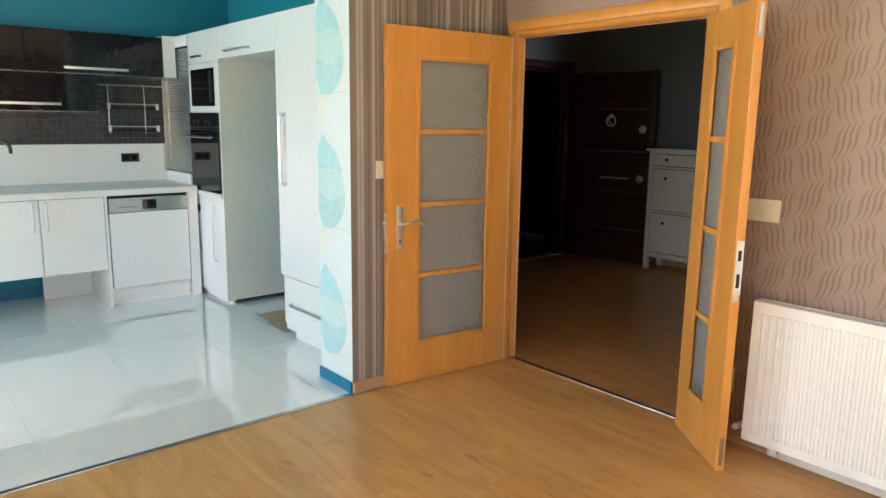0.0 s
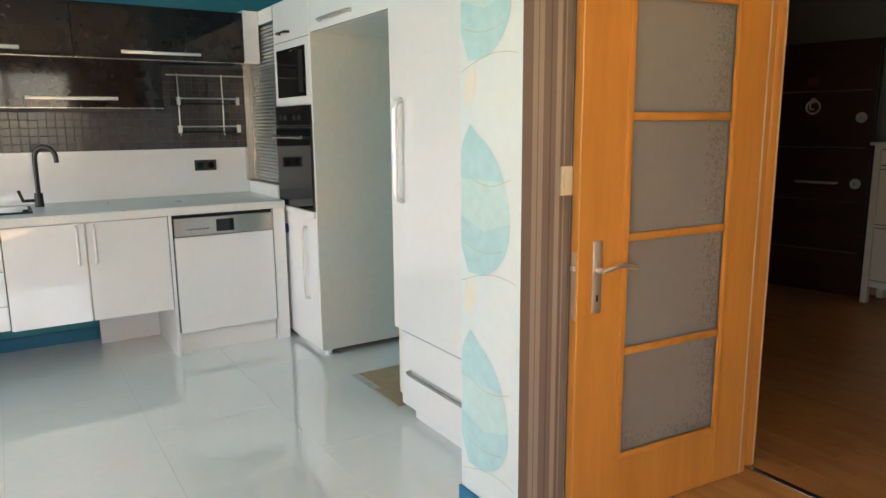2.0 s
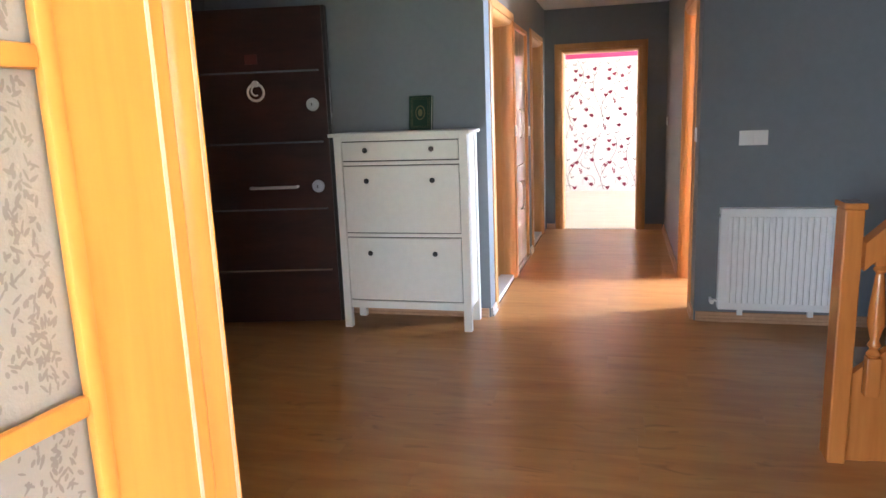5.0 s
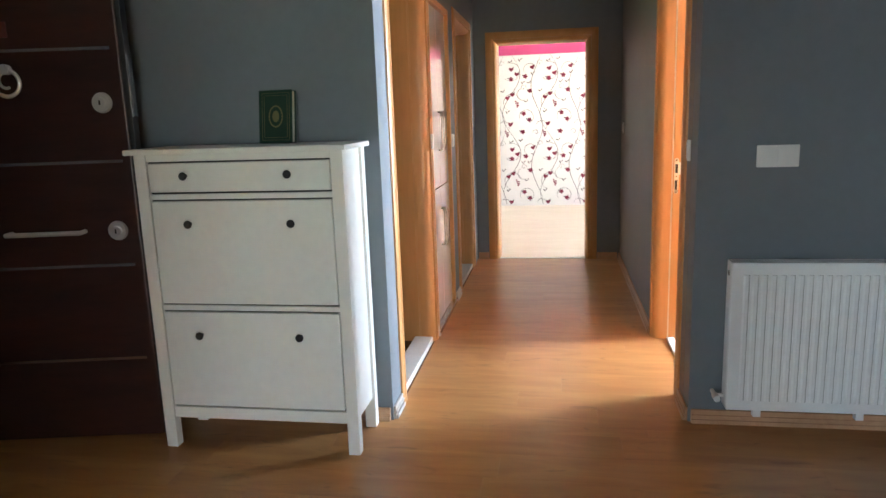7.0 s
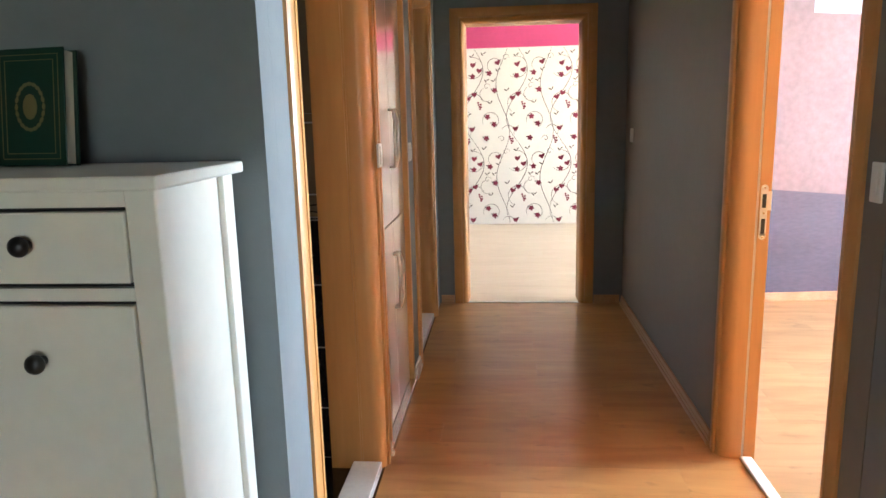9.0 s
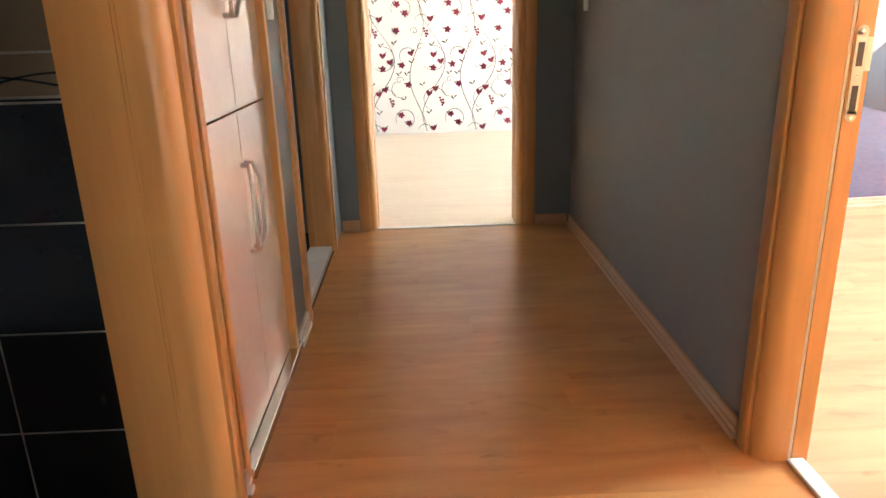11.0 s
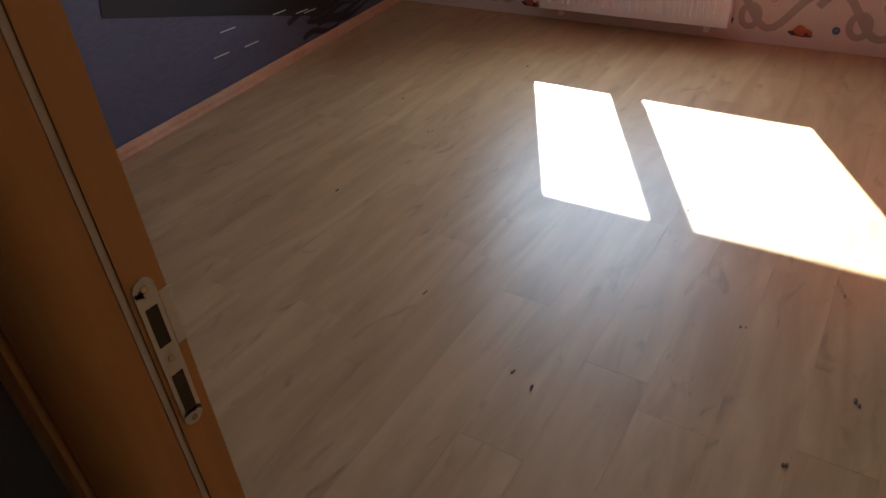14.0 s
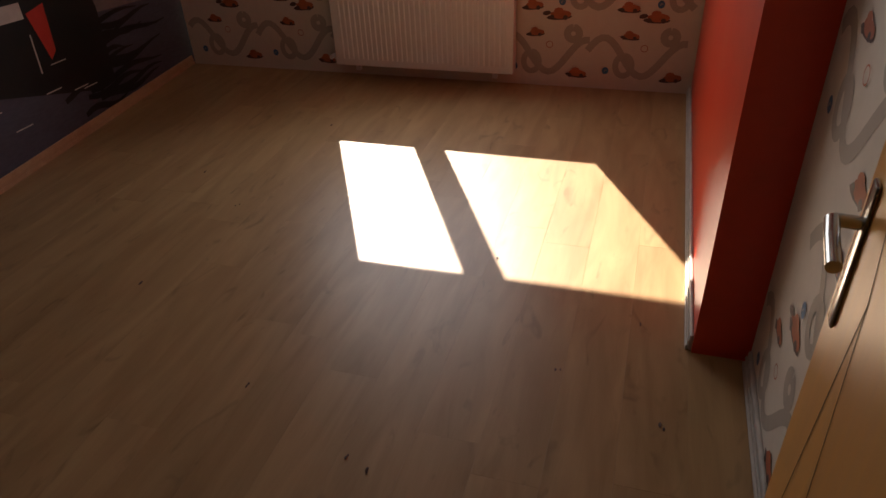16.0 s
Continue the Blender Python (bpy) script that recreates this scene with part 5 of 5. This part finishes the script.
part("striped_paper", block(-2.1698, -2.1685, 1.49, 2.618, 0.0, H), STRIPE_BASE, stub, "grey striped wallpaper")
ff = Face((-2.1685, 1.49, 0), (0, 1, 0), (0, 0, 1), 0.0006)
ff.n = Vector((0.0006, 0, 0))
b1, b2 = bmesh.new(), bmesh.new()
y = 0.05
while y < 1.12:
    w = rnd.choice((0.004, 0.006, 0.012, 0.02))
    ff.ribbon(b1 if rnd.random() < 0.5 else b2, [(y, 0.0), (y, H)], w)
    y += w / 2 + rnd.choice((0.008, 0.014, 0.03))
print_on("dark_stripe", b1, STRIPE_DARK, stub, "dark brown stripes")
print_on("light_stripe", b2, STRIPE_LIGHT, stub, "pale stripes")

dwall = scene.objects["wall_living_door"]
fw = Face((-0.72, 2.62, 0), (1, 0, 0), (0, 0, 1), 0.0012)
bm = bmesh.new()
for c in range(18):
    for r in range(16):
        u0, v0 = 0.05 + 0.118 * c + (0.012 if r % 2 else 0.0), 0.10 + 0.150 * r + (0.05 if c % 2 else 0)
        s = 1 if r % 2 else -1
        for k in range(4):
            o = (k - 1.5) * 0.024
            l = 0.165 - 0.014 * abs(k - 1.5)
            lean = s * 0.020 + 0.004 * math.sin(3.1 * c + 1.7 * r)
            pts = [(u0 + o + lean * math.sin((t - 0.5) * 3.0) - s * 0.010 * math.sin((t - 0.5) * 6.28), v0 + o * 0.35 + (t - 0.5) * l) for t in np.linspace(0, 1, 9)]
            fw.ribbon(bm, pts, [0.0008 + 0.0105 * math.sin(math.pi * t) for t in np.linspace(0.02, 0.98, 9)])
print_on("wave_print", bm, TAUPE_WAVE, dwall, "darker wave strokes in the wallpaper")

# flowers of the end room
nwall = scene.objects["wall_far_room_north"]
part("pink_band", block(-3.796, 3.156, 13.344, 13.349, 2.13, H - 0.002), PINK, nwall, "bright pink painted band")
fl = Face((-3.0, 13.35, 0), (1, 0, 0), (0, 0, 1), 0.002)
bv, bl = bmesh.new(), bmesh.new()


def heart(bm, u, v, s, turn):
    c, n = math.cos(turn), math.sin(turn)
    pts = []
    for i in range(12):
        t = 2 * math.pi * i / 12
        x, y = 0.06 * 16 * math.sin(t) ** 3, 0.06 * (13 * math.cos(t) - 5 * math.cos(2 * t) - 2 * math.cos(3 * t) - math.cos(4 * t))
        pts.append((u + s * (x * c - y * n), v + s * (x * n + y * c)))
    fl.shape(bm, pts, 2)


def clear(p):
    return [q for q in p if 0.02 < q[1] < 2.128]


CELL_U, CELL_V = 0.53, 1.12
MOTIFS = (("leaves", 0.29, 0.10), ("heart", 0.31, 0.19), ("heart", 0.45, 0.25), ("flower", 0.30, 0.31), ("heart", 0.87, 0.17), ("flower", 0.68, 0.28), ("leaves", 0.88, 0.25),
          ("leaves", 0.62, 0.36), ("leaves", 0.78, 0.36), ("flower", 0.80, 0.46), ("heart", 0.20, 0.54), ("heart", 0.33, 0.50), ("berries", 0.43, 0.61), ("leaves", 0.70, 0.59),
          ("flower", 0.63, 0.74), ("flower", 0.78, 0.82), ("heart", 0.27, 0.87), ("leaves", 0.20, 0.72), ("leaves", 0.08, 0.46), ("berries", 0.15, 0.98), ("flower", 0.60, 0.97), ("leaves", 0.55, 0.08))


def stroke(pts, w):
    """A tapering vine, cut where the paper ends."""
    q = clear(pts)
    if len(q) > 3:
        n = len(q)
        fl.ribbon(bv, q, [w * (0.45 + 0.55 * math.sin(math.pi * (i + 0.6) / n)) for i in range(n)], 1.0 + 0.02 * (len(bv.verts) % 40))


for c in range(-1, 13):
    for r in range(-1, 2):
        u0, v0 = 0.13 + CELL_U * c, 1.03 + CELL_V * r

        def spot(x, y):
            return u0 + CELL_U * x, v0 + CELL_V * (1 - y)
        for ph, dx, amp in ((0.0, 0.30, 0.24), (2.2, 0.98, 0.15)):
            stroke([spot(dx + amp * math.sin(2 * math.pi * y + ph), y) for y in np.linspace(-0.02, 1.02, 44)], 0.0070)
        for x, y, rad, t0, t1 in ((0.30, 0.22, 0.125, -2.4, 1.9), (0.32, 0.60, 0.120, 0.3, 4.4), (0.70, 0.78, 0.098, -1.2, 3.6), (0.80, 0.20, 0.085, 0.2, 3.9), (0.10, 0.90, 0.075, -0.6, 2.8), (0.62, 0.50, 0.085, 2.0, 5.2)):
            cx_, cy_ = spot(x, y)
            stroke([(cx_ + rad * math.cos(t), cy_ + rad * math.sin(t)) for t in np.linspace(t0, t1, 24)], 0.0055)
        for x, y, s in ((0.62, 0.42, 1), (0.95, 0.98, -1), (0.05, 0.12, 1)):
            cx_, cy_ = spot(x, y)
            stroke([(cx_ + s * (0.045 - 0.006 * t) * math.cos(t), cy_ + (0.045 - 0.006 * t) * math.sin(t)) for t in np.linspace(0, 6.6, 26)], 0.005)
        for kind, x, y in MOTIFS:
            a, b = spot(x, y)
            if not (0.05 < b < 2.08 and -0.7 < a < 6.1):
                continue
            t = rnd.uniform(-0.4, 0.4)
            if kind == "heart":
                heart(bl, a, b, 0.037, t)
                fl.oval(bv, a + 0.030, b + 0.024, 0.005, 0.016, t - 0.8, 2, 8)
            elif kind == "flower":
                for j in range(5):
                    w = 1.257 * j + t
                    fl.oval(bl, a + 0.017 * math.cos(w), b + 0.017 * math.sin(w), 0.019, 0.013, w, 2 + 0.1 * j, 8)
                fl.oval(bv, a - 0.036, b + 0.012, 0.006, 0.017, 1.0 + t, 2, 8)
            elif kind == "berries":
                for j, (du, dv) in enumerate(((0, 0), (0.026, 0.004), (0.012, -0.024), (0.030, -0.028), (0.016, -0.050), (-0.006, 0.026))):
                    fl.oval(bl, a + du, b + dv, 0.0125, 0.0125, 0, 2 + 0.1 * j, 8)
            else:
                fl.oval(bv, a - 0.016, b, 0.007, 0.024, 0.9 + t, 2, 8)
                fl.oval(bv, a + 0.014, b + 0.014, 0.006, 0.020, -0.7 + t, 2.2, 8)
print_on("vine_print", bv, FLORAL_VINE, nwall, "thin dark vines")
print_on("flower_print", bl, FLORAL_RED, nwall, "plum hearts and berries")

# roads and little cars of the sunny room


def road_paper(face, u_len, v_len, owner, seed):
    """Winding grey roads with loops, small cars and round signs, repeating like a paper roll."""
    g = random.Random(seed)
    br, bc, bd, bb = (bmesh.new() for _ in range(4))
    PU, PV = 0.56, 0.40
    for c in range(int(u_len / PU) + 1):
        for r in range(int(v_len / PV) + 1):
            u, v = c * PU + (PU / 2 if r % 2 else 0), r * PV

            def inside(p):
                return [q for q in p if 0.025 < q[0] < u_len - 0.025 and 0.03 < q[1] < v_len - 0.03]
            path = [(u + 0.57 * t, v + 0.20 + 0.085 * math.sin(2 * math.pi * t * 1.15 + 0.4) + 0.03 * math.sin(9 * t)) for t in np.linspace(0, 1, 22)]
            loop = [(u + 0.22 + 0.048 * math.sin(t), v + 0.15 + 0.062 * math.cos(t)) for t in np.linspace(0, 2 * math.pi, 18)]
            loop2 = [(u + 0.47 + 0.036 * math.sin(t), v + 0.33 + 0.036 * math.cos(t)) for t in np.linspace(0, 2 * math.pi, 16)]
            for p, w, k in ((path, 0.042, 1), (loop, 0.036, 1.6), (loop2, 0.044, 1.3)):
                q = inside(p)
                if len(q) > 4:
                    face.ribbon(br, q, w, k)
            for du, dv, s, long in ((0.10, 0.04, 1.25, True), (0.24, 0.33, 0.95, False), (0.50, 0.09, 1.1, False)):
                a, b = u + du, v + dv
                if 0.10 < a < u_len - 0.10 and 0.06 < b < v_len - 0.08:
                    t = g.uniform(-0.1, 0.15)
                    face.oval(bd, a, b - 0.012 * s, 0.062 * s, 0.014 * s, t, 2, 10)
                    face.oval(bc, a + 0.01, b, 0.050 * s, 0.020 * s, t, 3, 10)
                    face.oval(bc, a - 0.004, b + 0.017 * s, 0.024 * s, 0.016 * s, t, 3.4, 8)
                    for o in (-0.034, 0.03):
                        face.oval(bd, a + o * s, b - 0.013 * s, 0.012 * s, 0.012 * s, 0, 3.8, 8)
                    if long:
                        face.oval(bd, a - 0.075, b + 0.006, 0.026, 0.014, 0.2, 3, 8)
                        face.oval(bc, a - 0.035, b + 0.004, 0.020, 0.010, 0.0, 3.6, 8)
            a, b = u + 0.115, v + 0.115
            if 0.05 < a < u_len - 0.05 and 0.05 < b < v_len - 0.05:
                face.oval(bb, a, b, 0.020, 0.022, 0, 2.5, 14)
                face.ribbon(br, [(a - 0.006, b - 0.007), (a, b + 0.006), (a + 0.009, b + 0.002)], 0.004, 4)
            a, b = u + 0.33, v + 0.26
            if 0.05 < a < u_len - 0.05 and 0.05 < b < v_len - 0.05:
                face.ribbon(bc, [(a + 0.020 * math.cos(t), b + 0.020 * math.sin(t)) for t in np.linspace(0, 2 * math.pi, 14)], 0.004, 4)
    print_on("road_print", br, KIDS_ROAD, owner, "winding grey printed roads")
    print_on("red_car_print", bc, KIDS_RED, owner, "small red printed cars")
    print_on("dark_print", bd, KIDS_DARK, owner, "dark printed wheels and shadows")
    print_on("blue_sign_print", bb, KIDS_BLUE, owner, "round blue printed signs")


f1 = Face((3.16, 9.965, 0), (0, -1, 0), (0, 0, 1), 0.0008)
f1.n = Vector((-0.0008, 0, 0))
road_paper(f1, 3.42, 0.86, scene.objects["wall_room_window"], 3)
f2 = Face((0.80, 6.365, 0), (-1, 0, 0), (0, 0, 1), 0.0008)
f2.n = Vector((0, 0.0008, 0))
road_paper(f2, 1.5, 2.4, scene.objects["wall_room_south"], 4)

# car mural on the sunny room's long wall
mw_wall = scene.objects["wall_room_north"]
fm = Face((CR + 0.14, 9.97, 0), (1, 0, 0), (0, 0, 1), 0.0012)
OX = -(CR + 0.14)
bp, bs, bk_, br_, bx = (bmesh.new() for _ in range(5))
fm.shape(bp, [(0.0, 0.96), (0.62, 0.90), (0.66, 1.25), (0.40, 1.95), (0.0, 1.72)], 1)
fm.shape(bp, [(0.75, 0.80), (3.90, 0.52), (3.90, 2.55), (0.62, 2.55)], 1)
fm.shape(bs, [(0.0, 1.86), (0.62, 2.02), (0.62, 2.14), (0.0, 2.02)], 2)
fm.shape(bs, [(1.05, 1.95), (3.9, 1.80), (3.9, 2.5), (1.05, 2.5)], 2)
fm.shape(bk_, [(1.45, 0.62), (2.25, 0.40), (2.95, 0.19), (3.12, 0.20), (3.14, 0.62), (3.05, 0.95), (2.55, 1.25), (1.9, 1.2), (1.5, 0.85)], 3)
rr = random.Random(9)
for i in range(16):
    u, v = rr.uniform(2.6, 3.0), 0.10 + 0.030 * i + rr.uniform(-0.01, 0.01)
    l = rr.uniform(0.35, 0.92)
    fm.ribbon(bk_, [(u + l * t, v + 0.02 * math.sin(7 * t + i) - 0.02 * t) for t in np.linspace(0, 1, 9)], [0.004 + 0.034 * math.sin(math.pi * min(1, t + 0.25)) for t in np.linspace(0, 0.74, 9)], 3 + 0.1 * i)
fm.shape(br_, [(2.60, 0.72), (2.74, 0.74), (2.72, 0.50), (2.67, 0.46)], 5)
fm.shape(br_, [(2.2, 0.95), (2.9, 0.88), (2.9, 1.05), (2.2, 1.10)], 5)
fm.shape(bx, [(2.30, 0.72), (2.58, 0.70), (2.58, 0.78), (2.30, 0.80)], 5)
fm.ribbon(bx, [(2.57, 0.42), (2.58, 0.62)], 0.010, 5)
for i in range(7):
    u, v = rr.uniform(2.0, 3.3), rr.uniform(0.22, 0.46)
    fm.ribbon(bx, [(u, v), (u + 0.12, v - 0.006)], 0.006, 6)
print_on("mural_ground_print", bp, mat("mural_mauve_print", (0.20, 0.16, 0.175), 0.5, vary=0.2), mw_wall, "mauve car body print")
print_on("mural_sky_print", bs, MURAL_SKY, mw_wall, "pale blue print")
print_on("mural_car_print", bk_, MURAL_BLACK, mw_wall, "black car silhouette with streaks")
print_on("mural_red_print", br_, MURAL_RED, mw_wall, "red car panels")
print_on("mural_light_print", bx, MURAL_PALE, mw_wall, "pale glints")

# ---- skirtings ----


def skirting(x0, x1, y0, y1, material=SKIRT, h=0.062, label="laminate skirting board"):
    """A skirting with a rounded top and a bead at the floor, along the longer side."""
    s = structure("baseboard", block(x0, x1, y0, y1, 0.0, h, 0.004), material, label)
    return s


def skirting_y(x, out, y0, y1, material=SKIRT, label="moulded laminate skirting"):
    a, b = sorted((x, x + out * 0.012))
    s = skirting(a, b, y0, y1, material, 0.062, label)
    a, b = sorted((x + out * 0.0122, x + out * 0.022))
    part("bead", block(a, b, y0, y1, 0.0, 0.020, 0.004), material, s)
    a, b = sorted((x + out * 0.0122, x + out * 0.017))
    part("bead", block(a, b, y0, y1, 0.028, 0.040, 0.003), material, s)


def skirting_x(y, out, x0, x1, material=SKIRT, label="moulded laminate skirting"):
    a, b = sorted((y, y + out * 0.012))
    s = skirting(x0, x1, a, b, material, 0.062, label)
    a, b = sorted((y + out * 0.0122, y + out * 0.022))
    part("bead", block(x0, x1, a, b, 0.0, 0.020, 0.004), material, s)
    a, b = sorted((y + out * 0.0122, y + out * 0.017))
    part("bead", block(x0, x1, a, b, 0.028, 0.040, 0.003), material, s)
    return s


skirting_y(-2.168, 1, 1.49, 2.585)
skirting_x(2.62, -1, -0.70, 3.2)
skirting_x(6.13, -1, -4.1, -2.29)
skirting_x(6.23, -1, -0.97, 3.2)
skirting_y(-2.28, 1, 6.14, 6.297, OLD_SKIRT)
skirting_y(CR, -1, 7.468, 9.62)
skirting_y(CR, -1, 6.24, 6.455)
skirting_x(9.644, -1, -2.27, -2.175)
skirting_x(9.644, -1, -1.18, -1.0)
skirting_y(-2.28, 1, 7.322, 7.348, OLD_SKIRT)
skirting_y(-2.28, 1, 8.152, 8.345, OLD_SKIRT)
skirting_x(9.97, -1, CR + 0.14, 3.15).matrix_world = MURAL_TURN
skirting_x(6.54, 1, 0.81, 3.15, OLD_SKIRT, "worn pale skirting along the red wall")
skirting_x(6.365, 1, 0.10, 0.78, OLD_SKIRT, "worn pale skirting")

# ---- small things ----
bm = bmesh.new()
cr = random.Random(21)
for x, y in ((0.119, 7.469), (0.09, 7.40), (0.62, 6.95), (0.45, 6.62), (1.2, 7.27), (1.62, 8.9), (1.35, 8.55), (0.7, 8.6), (0.9, 6.7), (0.3, 7.9), (2.3, 8.5), (0.15, 6.75)):
    for k in range(2):
        bmesh.ops.create_icosphere(bm, subdivisions=1, radius=cr.uniform(0.003, 0.007), matrix=Matrix.Translation((x + cr.uniform(-0.01, 0.01), y + cr.uniform(-0.01, 0.01), 0.003)) @ Matrix.Diagonal((1.6, 0.8, 0.5, 1)))
solid("crumbs", bm, KIDS_DARK, "dark crumbs scattered over the laminate floor", "crumbs", "stuff")
structure("floor_trim", block(-2.168, -2.138, -3.6, 1.475, -0.002, 0.006, 0.002), STEEL, "metal strip between tiles and laminate")

# ---- floors ----
PLANKS = {}


def plank_mesh(l, w, material, gap=0.0001):
    key = (round(l, 3), round(w, 3), material.name)
    if key not in PLANKS:
        g, c = gap, 0.0004
        me = bpy.data.meshes.new("plank")
        vs, t = [], 0.012
        for z, i in ((-t, g), (-c, g), (0.0, g + c)):
            vs += [(i, i, z), (l - i, i, z), (l - i, w - i, z), (i, w - i, z)]
        fs_ = [(8, 9, 10, 11)]
        for k in (0, 4):
            fs_ += [(k + a, k + (a + 1) % 4, k + 4 + (a + 1) % 4, k + 4 + a) for a in range(4)]
        me.from_pydata(vs, [], fs_)
        me.materials.append(material)
        PLANKS[key] = me
    return PLANKS[key]


def planks(name, x0, x1, y0, y1, material, label, seed, length=1.2, width=0.19, piece="plank"):
    """Boards along x in a random bond, on a dark underlay."""
    fl_ = structure(name, block(x0, x1, y0, y1, -0.0122, -0.0121), JOINT, label)
    g = random.Random(seed)
    y = y0
    while y < y1 - 0.001:
        w = min(width, y1 - y)
        x = x0 - g.uniform(0, length)
        while x < x1 - 0.001:
            a, b = max(x, x0), min(x + length, x1)
            if b - a > 0.02:
                ob = new(piece, plank_mesh(b - a, w, material))
                ob.location = (a, y, 0)
                ob.parent = fl_
            x += length
        y += width
    return fl_


planks("floor_living", -2.138, 3.2, -3.6, 2.615, FLOOR_LIVING, "honey oak laminate floor", 1)
planks("floor_hall", -4.23, 3.2, 2.632, 6.13, FLOOR_HALL, "warm oak laminate floor of the hall", 2)
planks("floor_corridor", -2.28, -0.895, 6.13, 9.65, FLOOR_HALL, "warm oak laminate floor of the corridor", 3)
planks("floor_room", -0.862, 3.16, 6.36, 9.97, FLOOR_KIDS, "oak laminate floor of the sunny room", 4)
planks("floor_far_room", -3.8, 3.16, 10.17, 13.35, FLOOR_FAR, "pale oak laminate floor of the end room", 5)
planks("floor_far_entry", -3.8, CR + 0.13, 9.68, 10.17, FLOOR_FAR, "pale oak laminate floor at the end room's door", 6)
structure("floor_hall_edge", block(-0.895, 3.2, 6.13, 6.235, -0.0122, 0.0), FLOOR_HALL, "laminate strip along the hall wall")
structure("floor_store", block(-4.19, -2.40, 8.31, 9.64, -0.0122, 0.0), BATH_TILE, "dark tiled floor of the store room")

kf_ = structure("floor_kitchen", block(WX, -2.169, -3.6, WYK, -0.0122, -0.0021), GROUT, "grout bed of the kitchen tiles")
TL, TW = 1.2, 0.6
for i in range(4):
    for k in range(11):
        x0, y0 = WX + 1.2 * i - (0.6 if k % 2 else 0), -3.6 + 0.6 * k
        a, b, c, d = max(x0, WX), min(x0 + TL, -2.17), y0, min(y0 + TW, WYK)
        if b - a > 0.02 and d - c > 0.02:
            ob = new("tile", plank_mesh(b - a, d - c, TILE, 0.0006))
            ob.location = (a, c, 0)
            ob.parent = kf_

for i in range(40):
    for k in range(5):
        y0, z0 = -0.36 + 0.0505 * i, 1.275 + 0.0505 * k
        if i == 0 and k == 0:
            mm = mesh_of("mosaic_tile", block(0, 0.006, 0, 0.046, 0, 0.046, 0.0015), MOSAIC)
        ob = new("mosaic_tile", mm)
        ob.location = (WX + 0.0081, y0, z0)
        ob.parent = mg
for i in range(12):
    for k in range(5, 11):
        ob = new("mosaic_tile", mm)
        ob.location = (WX + 0.0081, 1.054 + 0.0505 * i, 1.275 + 0.0505 * k)
        ob.parent = mg
